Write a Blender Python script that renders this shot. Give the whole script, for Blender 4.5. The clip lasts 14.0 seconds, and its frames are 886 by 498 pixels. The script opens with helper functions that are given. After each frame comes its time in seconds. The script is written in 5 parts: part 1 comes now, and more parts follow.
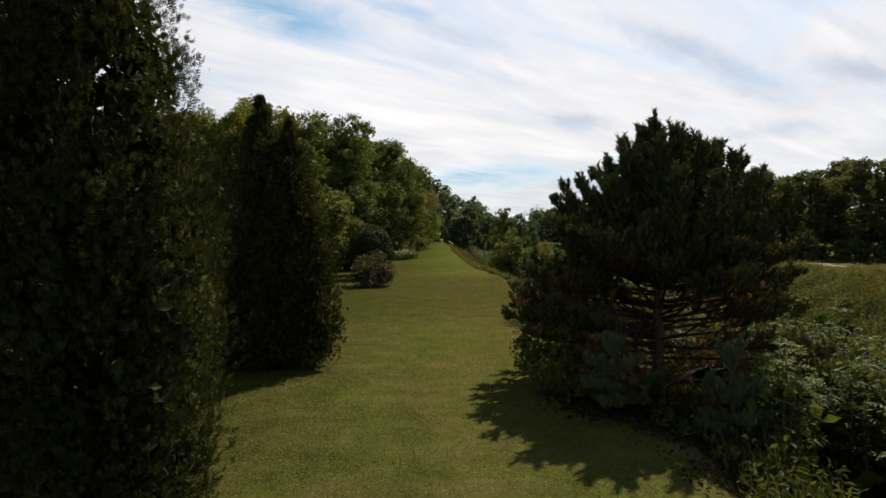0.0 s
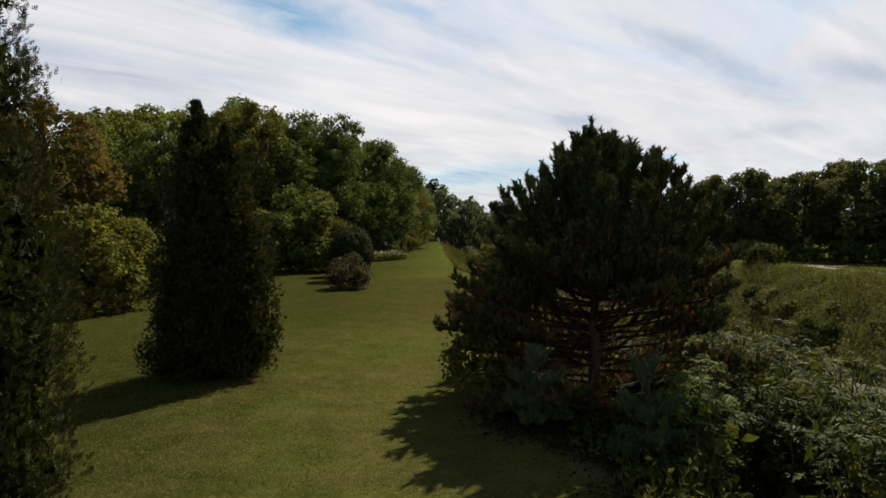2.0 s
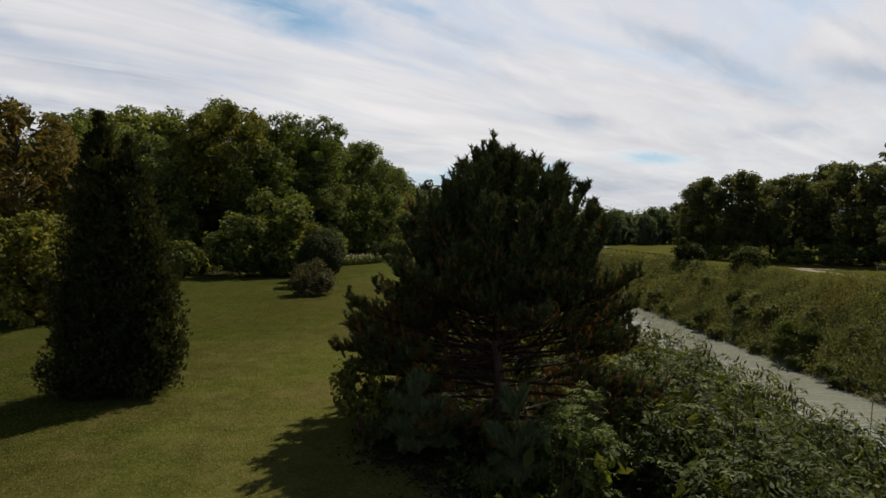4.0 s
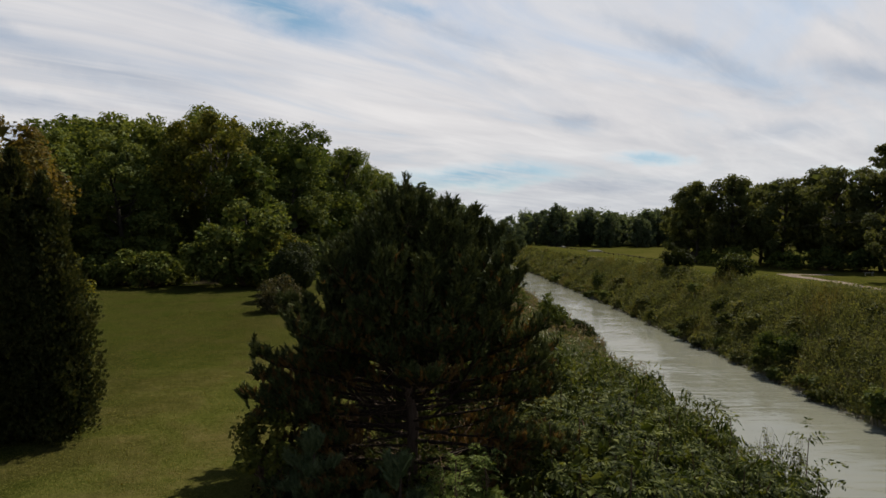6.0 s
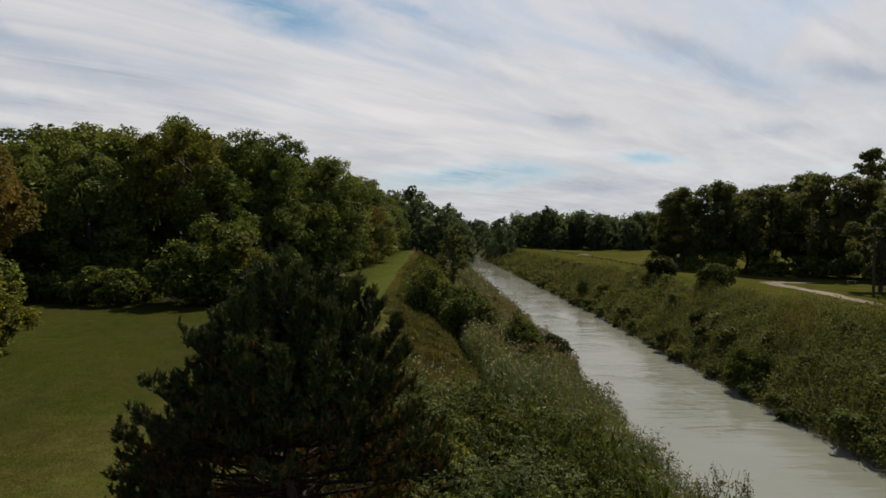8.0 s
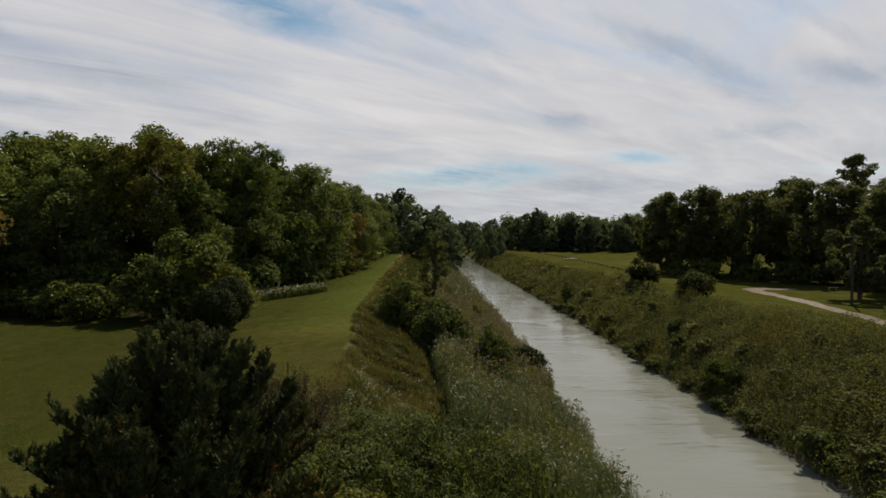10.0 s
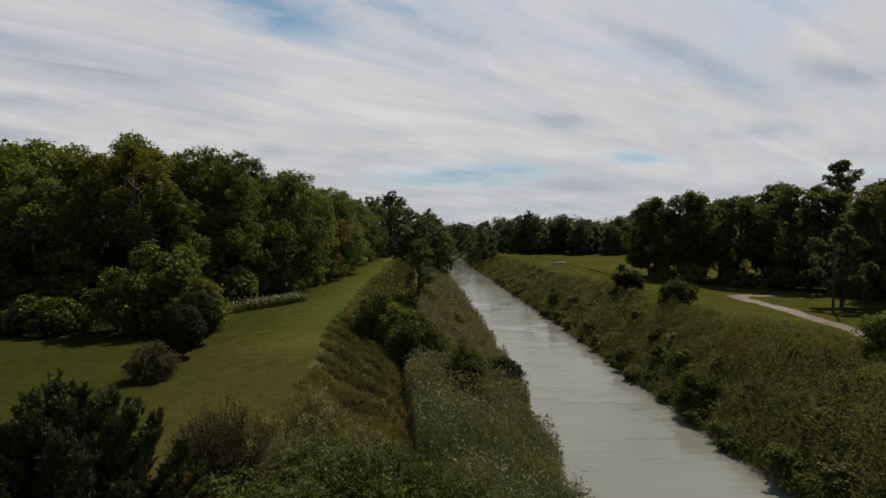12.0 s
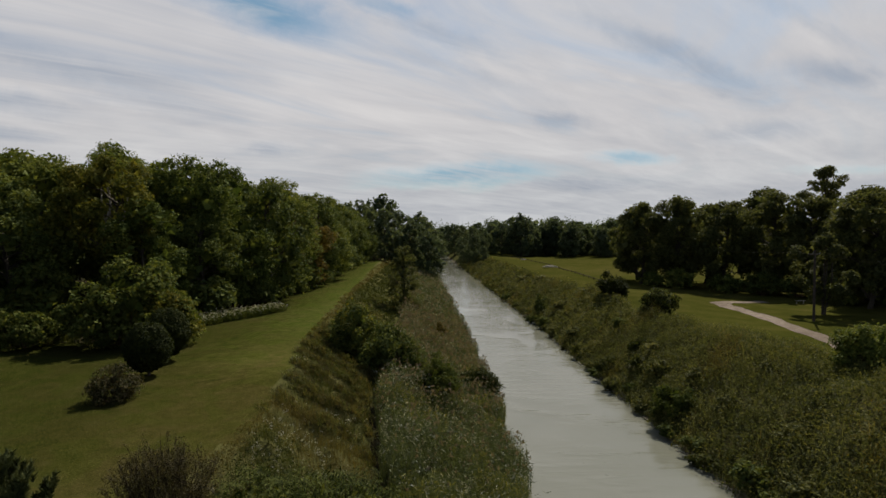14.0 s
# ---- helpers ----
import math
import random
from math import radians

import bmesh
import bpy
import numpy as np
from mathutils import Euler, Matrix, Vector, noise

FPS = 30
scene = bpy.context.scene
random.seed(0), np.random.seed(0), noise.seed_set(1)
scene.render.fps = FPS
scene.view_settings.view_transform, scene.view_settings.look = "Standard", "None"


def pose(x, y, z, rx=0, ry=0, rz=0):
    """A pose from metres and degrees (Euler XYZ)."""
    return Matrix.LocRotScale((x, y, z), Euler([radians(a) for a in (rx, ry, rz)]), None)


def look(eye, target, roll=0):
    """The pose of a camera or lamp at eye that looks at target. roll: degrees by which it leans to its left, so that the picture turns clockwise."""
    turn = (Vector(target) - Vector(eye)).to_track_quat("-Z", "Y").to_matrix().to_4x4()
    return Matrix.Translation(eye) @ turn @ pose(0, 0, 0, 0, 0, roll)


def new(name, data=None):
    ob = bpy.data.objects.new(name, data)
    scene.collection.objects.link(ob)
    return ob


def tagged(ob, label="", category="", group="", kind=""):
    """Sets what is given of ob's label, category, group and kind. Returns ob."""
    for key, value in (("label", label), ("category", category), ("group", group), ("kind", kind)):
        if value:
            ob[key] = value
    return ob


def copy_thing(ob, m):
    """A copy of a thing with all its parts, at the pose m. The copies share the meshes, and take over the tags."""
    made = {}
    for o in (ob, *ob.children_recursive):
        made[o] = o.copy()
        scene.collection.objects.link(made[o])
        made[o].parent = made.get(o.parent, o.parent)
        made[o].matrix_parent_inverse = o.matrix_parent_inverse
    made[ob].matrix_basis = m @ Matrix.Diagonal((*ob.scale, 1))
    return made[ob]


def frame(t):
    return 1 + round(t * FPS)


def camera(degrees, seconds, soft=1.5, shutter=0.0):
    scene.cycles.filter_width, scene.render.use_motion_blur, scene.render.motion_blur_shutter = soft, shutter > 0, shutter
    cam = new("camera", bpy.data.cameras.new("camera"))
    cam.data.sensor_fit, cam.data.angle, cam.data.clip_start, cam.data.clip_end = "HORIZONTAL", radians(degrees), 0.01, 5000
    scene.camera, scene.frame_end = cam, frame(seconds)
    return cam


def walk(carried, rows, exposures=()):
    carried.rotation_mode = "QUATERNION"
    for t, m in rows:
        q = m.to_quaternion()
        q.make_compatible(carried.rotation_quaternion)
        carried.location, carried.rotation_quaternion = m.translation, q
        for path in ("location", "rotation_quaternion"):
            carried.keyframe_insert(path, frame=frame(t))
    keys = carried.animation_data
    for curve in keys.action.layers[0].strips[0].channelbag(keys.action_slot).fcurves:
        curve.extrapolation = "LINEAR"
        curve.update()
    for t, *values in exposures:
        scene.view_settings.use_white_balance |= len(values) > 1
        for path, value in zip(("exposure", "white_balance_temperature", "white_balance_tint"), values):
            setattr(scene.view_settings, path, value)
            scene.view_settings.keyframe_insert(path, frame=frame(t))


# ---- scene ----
# ---- camera ----
cam = camera(72.0, 14.0, 1.6)
# seconds, x, y, z, yaw, pitch, roll
ROWS = [
    (0, 0.000, 0.000, 3.000, 0.000, -1.683, 0.489),
    (0.5, 0.254, 0.045, 3.056, 0.038, -1.727, 0.392),
    (1, 0.568, 0.116, 3.116, 0.055, -1.760, 0.317),
    (1.5, 0.940, 0.198, 3.145, 0.074, -1.772, 0.264),
    (2, 1.343, 0.246, 3.190, 0.090, -1.786, 0.244),
    (2.5, 1.780, 0.294, 3.228, 0.125, -1.788, 0.229),
    (3, 2.254, 0.364, 3.276, 0.141, -1.772, 0.196),
    (3.5, 2.763, 0.481, 3.362, 0.123, -1.767, 0.147),
    (4, 3.263, 0.614, 3.508, 0.107, -1.802, 0.098),
    (6.5, 5.305, 1.083, 4.606, -0.139, -1.775, 0.114),
    (7, 5.846, 1.234, 4.946, -0.218, -1.797, 0.117),
    (7.5, 6.387, 1.335, 5.286, -0.337, -1.797, 0.128),
    (8, 6.883, 1.452, 5.585, -0.440, -1.806, 0.153),
    (10.5, 9.064, 1.785, 6.939, -1.099, -1.880, 0.169),
    (11, 9.478, 1.841, 7.177, -1.192, -1.887, 0.167),
    (11.5, 9.914, 1.893, 7.443, -1.269, -1.875, 0.162),
    (12, 10.373, 1.961, 7.677, -1.343, -1.862, 0.152),
    (12.5, 10.799, 1.993, 7.951, -1.446, -1.872, 0.163),
    (13, 11.225, 2.021, 8.228, -1.521, -1.869, 0.158),
    (13.5, 11.658, 2.033, 8.490, -1.609, -1.877, 0.153),
    (14, 12.067, 2.034, 8.756, -1.727, -1.904, 0.167),
]
walk(cam, [(t, pose(x, y, z, 90 + pitch, roll, yaw)) for t, x, y, z, yaw, pitch, roll in ROWS],
     [(0.0, 1.28), (1.5, 1.17), (4.0, 0.99), (8.0, 0.82), (14.0, 0.64)])

# ---- world, sun ----
SUN_AZ, SUN_EL = 30.0, 46.0          # degrees to the right of +y, above the horizon
SUN_DIR = Vector((math.sin(radians(SUN_AZ)) * math.cos(radians(SUN_EL)),
                  math.cos(radians(SUN_AZ)) * math.cos(radians(SUN_EL)), math.sin(radians(SUN_EL))))
sun = new("sun", bpy.data.lights.new("sun", "SUN"))
sun.data.energy, sun.data.angle, sun.data.color = 4.6, radians(0.6), (1.0, 0.92, 0.78)
sun.matrix_world = look((60, 100, 120), Vector((60, 100, 120)) - SUN_DIR)


class Nodes:
    """Small helper to write node trees briefly."""

    def __init__(self, tree):
        self.tree = tree
        tree.nodes.clear()

    def add(self, kind, inputs=(), **props):
        n = self.tree.nodes.new(kind)
        for k, v in props.items():
            if k == "operation":
                n.operation = v
            elif k == "data_type":
                n.data_type = v
            elif k == "blend_type":
                n.blend_type = v
            elif k == "gradient_type":
                n.gradient_type = v
            elif k == "vector_type":
                n.vector_type = v
            elif k == "interpolation_type":
                n.interpolation_type = v
        for k, v in dict(inputs).items():
            s = n.inputs[k]
            if isinstance(v, bpy.types.NodeSocket):
                self.tree.links.new(v, s)
            else:
                s.default_value = v
        return n

    def math(self, op, a, b=0.0, clamp=False):
        n = self.add("ShaderNodeMath", {0: a, 1: b}, operation=op)
        n.use_clamp = clamp
        return n.outputs[0]

    def mix(self, f, a, b, blend="MIX"):
        n = self.add("ShaderNodeMix", {0: f, 6: a, 7: b}, data_type="RGBA", blend_type=blend)
        return n.outputs[2]

    def ramp(self, f, *stops):
        n = self.add("ShaderNodeValToRGB", {0: f})
        e = n.color_ramp.elements
        while len(e) < len(stops):
            e.new(0.5)
        for el, (p, c) in zip(e, stops):
            el.position = p
            el.color = (*c, 1) if len(c) == 3 else c
        return n.outputs[0]

    def noise(self, vec, scale, detail=4.0, rough=0.55, distort=0.0):
        return self.add("ShaderNodeTexNoise", {"Vector": vec, "Scale": scale, "Detail": detail, "Roughness": rough, "Distortion": distort}).outputs[0]

    def span(self, f, a, b, c=0.0, d=1.0):
        n = self.add("ShaderNodeMapRange", {0: f, 1: a, 2: b, 3: c, 4: d}, interpolation_type="SMOOTHSTEP")
        return n.outputs[0]


world = bpy.data.worlds.new("sky")
scene.world = world
world.use_nodes = True
w = Nodes(world.node_tree)
sky = w.tree.nodes.new("ShaderNodeTexSky")
sky.sky_type, sky.sun_disc = "NISHITA", False
sky.sun_elevation, sky.sun_rotation = radians(SUN_EL), radians(SUN_AZ)
way = w.add("ShaderNodeTexCoord").outputs["Generated"]
xyz = w.add("ShaderNodeSeparateXYZ", {0: way}).outputs
high = w.math("MAXIMUM", xyz[2], 0.02)
# a high sheet of thin cloud, seen in perspective
flat = w.math("ADD", high, 0.075)
sheet = w.add("ShaderNodeCombineXYZ", {0: w.math("DIVIDE", xyz[0], flat), 1: w.math("DIVIDE", xyz[1], flat), 2: 0.0}).outputs[0]
drawn = w.add("ShaderNodeMapping", {0: sheet, "Rotation": (0, 0, radians(44)), "Scale": (2.3, 0.85, 1.0)}, vector_type="TEXTURE").outputs[0]
streak = w.noise(drawn, 0.95, 9.0, 0.56, 1.3)
wisps = w.noise(w.add("ShaderNodeMapping", {0: drawn, "Scale": (1.0, 1.35, 1.0)}).outputs[0], 2.4, 8.0, 0.62, 1.1)
broad = w.noise(sheet, 0.55, 4.0, 0.55, 0.5)
ahead = w.math("MAXIMUM", xyz[1], 0.05)
uv = w.add("ShaderNodeCombineXYZ", {0: w.math("DIVIDE", xyz[0], ahead), 1: w.math("DIVIDE", xyz[2], ahead), 2: 0.0}).outputs[0]
warp = w.add("ShaderNodeTexNoise", {"Vector": uv, "Scale": 9.0, "Detail": 8.0, "Roughness": 0.66}).outputs["Color"]
warp = w.add("ShaderNodeVectorMath", {0: warp, 1: (0.5, 0.5, 0.5)}, operation="SUBTRACT").outputs[0]
warp = w.add("ShaderNodeVectorMath", {0: warp, 1: (0.13, 0.040, 0.0)}, operation="MULTIPLY").outputs[0]
uv2 = w.add("ShaderNodeVectorMath", {0: uv, 1: warp}, operation="ADD").outputs[0]
# across, up, half width, half height, turn, strength: openings that show the blue, and thin grey-blue bands
GAPS = [(-0.26, 0.358, 0.15, 0.034, -17, 1.0), (-0.20, 0.345, 0.06, 0.022, 14, 0.8), (-0.07, 0.364, 0.07, 0.011, -10, 0.6),
        (0.065, 0.088, 0.15, 0.014, 3, 0.95), (0.12, 0.079, 0.06, 0.010, 8, 0.7), (-0.02, 0.074, 0.10, 0.007, 2, 0.5), (0.345, 0.114, 0.065, 0.009, -2, 0.8), (0.72, 0.100, 0.10, 0.007, 2, 0.4)]
BANDS = [(0.03, 0.318, 0.14, 0.014, -20, 0.7), (0.22, 0.180, 0.055, 0.014, -10, 0.8), (0.41, 0.282, 0.20, 0.021, -24, 1.0), (0.52, 0.240, 0.10, 0.012, -24, 0.7), (0.70, 0.257, 0.09, 0.018, -8, 0.9),
         (0.56, 0.160, 0.10, 0.017, 6, 0.75), (0.26, 0.075, 0.14, 0.010, 0, 0.6), (-0.70, 0.210, 0.16, 0.018, -7, 1.0), (-0.56, 0.262, 0.19, 0.018, -12, 0.8), (-0.74, 0.335, 0.08, 0.016, -22, 0.8),
         (-0.70, 0.158, 0.10, 0.010, -5, 0.8), (-0.26, 0.128, 0.05, 0.010, 0, 0.7), (-0.45, 0.200, 0.16, 0.012, -9, 0.5), (0.10, 0.245, 0.16, 0.012, -16, 0.45), (0.62, 0.345, 0.12, 0.012, -24, 0.5)]


def torn(spots):
    """The soft union of some long ovals, with ragged edges."""
    whole = None
    for gu, gv, gw, gh, turn, strength in spots:
        m = w.add("ShaderNodeMapping", {0: uv2, "Location": (gu, gv, 0), "Rotation": (0, 0, radians(turn)), "Scale": (gw * 1.5, gh * 1.8, 1)}, vector_type="TEXTURE").outputs[0]
        g = w.math("MULTIPLY", w.span(w.add("ShaderNodeTexGradient", {0: m}, gradient_type="SPHERICAL").outputs[1], 0.0, 0.9), strength)
        whole = g if whole is None else w.math("MAXIMUM", whole, g)
    return w.math("MULTIPLY", whole, w.span(xyz[1], 0.05, 0.3))


gap, band = torn(GAPS), torn(BANDS)
# the longer way through the sheet near the horizon makes it thicker
thick = w.math("DIVIDE", w.math("ADD", 0.34, w.math("MULTIPLY", w.span(streak, 0.34, 0.62), 0.75)), w.math("ADD", high, 0.03))
# and it thins out overhead and to the south
thick = w.math("MULTIPLY", thick, w.math("MULTIPLY", w.span(high, 0.40, 0.80, 1.0, 0.22), w.span(xyz[1], -0.5, 0.3, 0.38, 1.0)))
cover = w.math("SUBTRACT", 1.0, w.math("POWER", 2.71828, w.math("MULTIPLY", thick, -1.0)))
cover = w.math("MULTIPLY", cover, w.math("SUBTRACT", 1.0, w.math("MULTIPLY", gap, w.span(wisps, 0.70, 0.36, 0.45, 1.0))), clamp=True)
tone = w.math("ADD", w.math("MULTIPLY", streak, 0.52), w.math("MULTIPLY", broad, 0.52))
tone = w.math("ADD", tone, w.math("MULTIPLY", w.math("SUBTRACT", wisps, 0.5), 0.24))
tone = w.math("ADD", tone, 0.06)
cloud = w.ramp(tone, (0.40, (0.306, 0.306, 0.324)), (0.56, (0.370, 0.363, 0.370)), (0.72, (0.438, 0.426, 0.424)))
cloud = w.mix(w.math("MULTIPLY", band, w.span(wisps, 0.75, 0.35, 0.5, 1.0)), cloud, w.mix(1.0, cloud, (0.68, 0.75, 0.84, 1), "MULTIPLY"))
cloud = w.mix(w.span(high, 0.20, 0.02), cloud, w.mix(1.0, cloud, (0.84, 0.88, 0.91, 1), "MULTIPLY"))
blue = w.mix(1.0, sky.outputs[0], (0.042, 0.052, 0.057, 1), "MULTIPLY")
back = w.add("ShaderNodeBackground", {0: w.mix(cover, w.mix(w.math("MULTIPLY", gap, 0.75), blue, (0.115, 0.205, 0.285, 1)), cloud), 1: 1.0})
out = w.add("ShaderNodeOutputWorld", {0: back.outputs[0]})


# ---- materials ----
def material(name):
    m = bpy.data.materials.new(name)
    m.use_nodes = True
    return m, Nodes(m.node_tree)


def leaf_material(name, dark, mid, light, glow=0.27, rough=0.7, patch=0.35, gloss=0.04):
    """Leaves: each one differs a little, whole boughs drift in hue, and light shines through."""
    m, n = material(name)
    isle = n.add("ShaderNodeNewGeometry").outputs["Random Per Island"]
    place = n.add("ShaderNodeTexCoord").outputs["Object"]
    own = n.add("ShaderNodeObjectInfo").outputs["Random"]
    drift = n.noise(place, patch, 3.0, 0.6)
    f = n.math("ADD", n.math("MULTIPLY", isle, 0.55), n.math("MULTIPLY", drift, 0.62))
    f = n.math("ADD", f, n.math("MULTIPLY", n.math("SUBTRACT", own, 0.5), 0.22))
    colour = n.ramp(f, (0.25, dark), (0.55, mid), (0.88, light))
    bsdf = n.add("ShaderNodeBsdfPrincipled", {"Base Color": colour, "Roughness": rough, "Specular IOR Level": gloss})
    thin = n.add("ShaderNodeBsdfTranslucent", {"Color": n.mix(1.0, colour, (1.25, 1.15, 0.6, 1), "MULTIPLY")})
    both = n.add("ShaderNodeMixShader", {0: glow, 1: bsdf.outputs[0], 2: thin.outputs[0]})
    n.add("ShaderNodeOutputMaterial", {0: both.outputs[0]})
    return m


def bark_material(name, dark, light):
    m, n = material(name)
    place = n.add("ShaderNodeTexCoord").outputs["Object"]
    long = n.add("ShaderNodeMapping", {0: place, "Scale": (9, 9, 1.6)}).outputs[0]
    grain = n.noise(long, 2.2, 6.0, 0.65)
    bump = n.add("ShaderNodeBump", {"Height": grain, "Strength": 0.6, "Distance": 0.03})
    bsdf = n.add("ShaderNodeBsdfPrincipled", {"Base Color": n.ramp(grain, (0.3, dark), (0.7, light)), "Roughness": 0.9, "Specular IOR Level": 0.08, "Normal": bump.outputs[0]})
    n.add("ShaderNodeOutputMaterial", {0: bsdf.outputs[0]})
    return m


def earth_material(name, stops, scale, fine, bump=0.5, big=0.06):
    """Ground cover seen from some way off: big drifts, patches and fine speckle."""
    m, n = material(name)
    place = n.add("ShaderNodeTexCoord").outputs["Object"]
    a = n.noise(place, scale, 5.0, 0.6, 0.4)
    b = n.noise(place, fine, 4.0, 0.7)
    c = n.noise(place, big, 3.0, 0.5, 0.6)
    f = n.math("ADD", n.math("MULTIPLY", a, 0.45), n.math("MULTIPLY", b, 0.40))
    f = n.math("ADD", f, n.math("MULTIPLY", c, 0.35))
    bp = n.add("ShaderNodeBump", {"Height": n.math("ADD", b, a), "Strength": bump, "Distance": 0.06})
    bsdf = n.add("ShaderNodeBsdfPrincipled", {"Base Color": n.ramp(f, *stops), "Roughness": 0.9, "Specular IOR Level": 0.0, "Normal": bp.outputs[0]})
    n.add("ShaderNodeOutputMaterial", {0: bsdf.outputs[0]})
    return m


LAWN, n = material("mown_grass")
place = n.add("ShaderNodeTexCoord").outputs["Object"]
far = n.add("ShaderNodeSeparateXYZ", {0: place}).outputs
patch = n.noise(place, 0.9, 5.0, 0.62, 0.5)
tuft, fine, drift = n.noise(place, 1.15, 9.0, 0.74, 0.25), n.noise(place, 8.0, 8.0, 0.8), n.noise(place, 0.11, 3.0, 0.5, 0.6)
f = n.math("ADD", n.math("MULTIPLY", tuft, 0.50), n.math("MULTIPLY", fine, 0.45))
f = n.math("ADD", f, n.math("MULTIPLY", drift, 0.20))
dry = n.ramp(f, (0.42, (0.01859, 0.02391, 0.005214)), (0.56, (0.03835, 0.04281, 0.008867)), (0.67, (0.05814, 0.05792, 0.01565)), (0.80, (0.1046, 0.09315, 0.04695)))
# turf dimmed in its colour, standing in for the direction of the light
dimmed_turf = n.mix(1.0, dry, (0.42, 0.48, 0.42, 1), "MULTIPLY")
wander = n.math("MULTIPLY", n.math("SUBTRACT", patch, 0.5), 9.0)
# green masks that painted dimming, growing towards the left
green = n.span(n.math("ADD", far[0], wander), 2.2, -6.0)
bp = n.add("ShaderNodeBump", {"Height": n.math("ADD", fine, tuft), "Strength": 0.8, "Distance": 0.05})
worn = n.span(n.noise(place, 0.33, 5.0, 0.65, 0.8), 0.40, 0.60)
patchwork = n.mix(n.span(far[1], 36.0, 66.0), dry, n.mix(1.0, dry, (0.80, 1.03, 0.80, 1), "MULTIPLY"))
# thin masks a band painted darker, for light it returns less of
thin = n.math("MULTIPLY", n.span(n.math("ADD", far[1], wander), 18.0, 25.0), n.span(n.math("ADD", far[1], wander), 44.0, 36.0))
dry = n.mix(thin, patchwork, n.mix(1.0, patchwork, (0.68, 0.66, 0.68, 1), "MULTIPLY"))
turf = n.mix(worn, n.mix(green, dry, dimmed_turf), n.mix(1.0, n.mix(green, dry, dimmed_turf), (1.15, 0.97, 1.3, 1), "MULTIPLY"))
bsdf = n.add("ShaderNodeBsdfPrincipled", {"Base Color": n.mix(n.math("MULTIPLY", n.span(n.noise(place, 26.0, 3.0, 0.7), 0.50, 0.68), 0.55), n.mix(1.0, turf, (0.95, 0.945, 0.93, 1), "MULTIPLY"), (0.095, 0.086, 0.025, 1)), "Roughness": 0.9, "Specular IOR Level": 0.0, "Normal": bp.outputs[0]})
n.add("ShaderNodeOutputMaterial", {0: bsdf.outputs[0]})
FIELD = earth_material("field_grass", [(0.40, (0.0205, 0.0245, 0.0050)), (0.58, (0.0345, 0.0360, 0.0075)), (0.75, (0.0570, 0.0500, 0.0150))], 0.3, 9.0, 0.4, big=0.02)
ROUGH = earth_material("rough_bank_soil", [(0.40, (0.0260, 0.0300, 0.0100)), (0.58, (0.0480, 0.0490, 0.0170)), (0.75, (0.0760, 0.0660, 0.0270))], 0.6, 7.0, 0.9)
FLOOR_AND_SHADE = earth_material("wood_floor_and_reed_shade", [(0.4, (0.0084, 0.0084, 0.0049)), (0.6, (0.0154, 0.014, 0.0077)), (0.75, (0.0245, 0.0196, 0.0112))], 0.5, 6.0, 0.8)
MUD = earth_material("canal_mud", [(0.4, (0.05, 0.045, 0.03)), (0.6, (0.09, 0.08, 0.055)), (0.75, (0.12, 0.11, 0.08))], 1.2, 9.0, 0.8)
GRAVEL = earth_material("gravel", [(0.40, (0.062, 0.0496, 0.03844)), (0.58, (0.1178, 0.0961, 0.0775)), (0.75, (0.186, 0.155, 0.1302))], 0.9, 14.0, 0.7)

BARK = bark_material("grey_bark", (0.018, 0.0156, 0.012), (0.066, 0.057, 0.045))
PINE_BARK = bark_material("pine_bark", (0.022, 0.015, 0.011), (0.075, 0.052, 0.038))
POLE_WOOD = bark_material("weathered_pole_wood", (0.02, 0.017, 0.014), (0.06, 0.05, 0.042))
TWIG = bark_material("twig_bark", (0.04, 0.025, 0.016), (0.13, 0.085, 0.055))

DARKTWIG = bark_material("dark_twig_bark", (0.0098, 0.007, 0.0049), (0.0315, 0.0217, 0.0147))
PALEWOOD = bark_material("bleached_wood", (0.16, 0.14, 0.11), (0.34, 0.31, 0.26))
PALESTONE = earth_material("pale_stone", [(0.40, (0.0975, 0.09262, 0.078)), (0.58, (0.1462, 0.1365, 0.117)), (0.75, (0.195, 0.1852, 0.161))], 1.5, 12.0, 0.6)

OAK = leaf_material("oak_leaves", (0.0303, 0.0468, 0.0112), (0.0690, 0.0905, 0.0208), (0.1351, 0.1478, 0.0351), 0.32)
MAPLE = leaf_material("maple_leaves", (0.0403, 0.0484, 0.0107), (0.0806, 0.0861, 0.0162), (0.1548, 0.1344, 0.0243), 0.32)
RUSTY = leaf_material("turning_leaves", (0.0375, 0.0353, 0.0110), (0.0729, 0.0619, 0.0166), (0.1160, 0.0795, 0.0221), 0.36)
DARK = leaf_material("shaded_leaves", (0.0244, 0.0378, 0.0125), (0.0516, 0.0697, 0.0186), (0.0977, 0.1106, 0.0279), 0.32)
VINE = leaf_material("vine_leaves", (0.0214, 0.0345, 0.0071), (0.0441, 0.0583, 0.0129), (0.0788, 0.0861, 0.0243), 0.33, 0.7, 0.8, 0.02)
YELLOW = leaf_material("yellowing_leaves", (0.0432, 0.04176, 0.00576), (0.108, 0.09, 0.01008), (0.1872, 0.1404, 0.01584), 0.48)
# colour and glow raised to paint in the haze that veils the grove
GROVE = leaf_material("brightened_grove_leaves", (0.0317, 0.0409, 0.0167), (0.0581, 0.0686, 0.0254), (0.0898, 0.0937, 0.0349), 0.45, 0.7, 0.3)
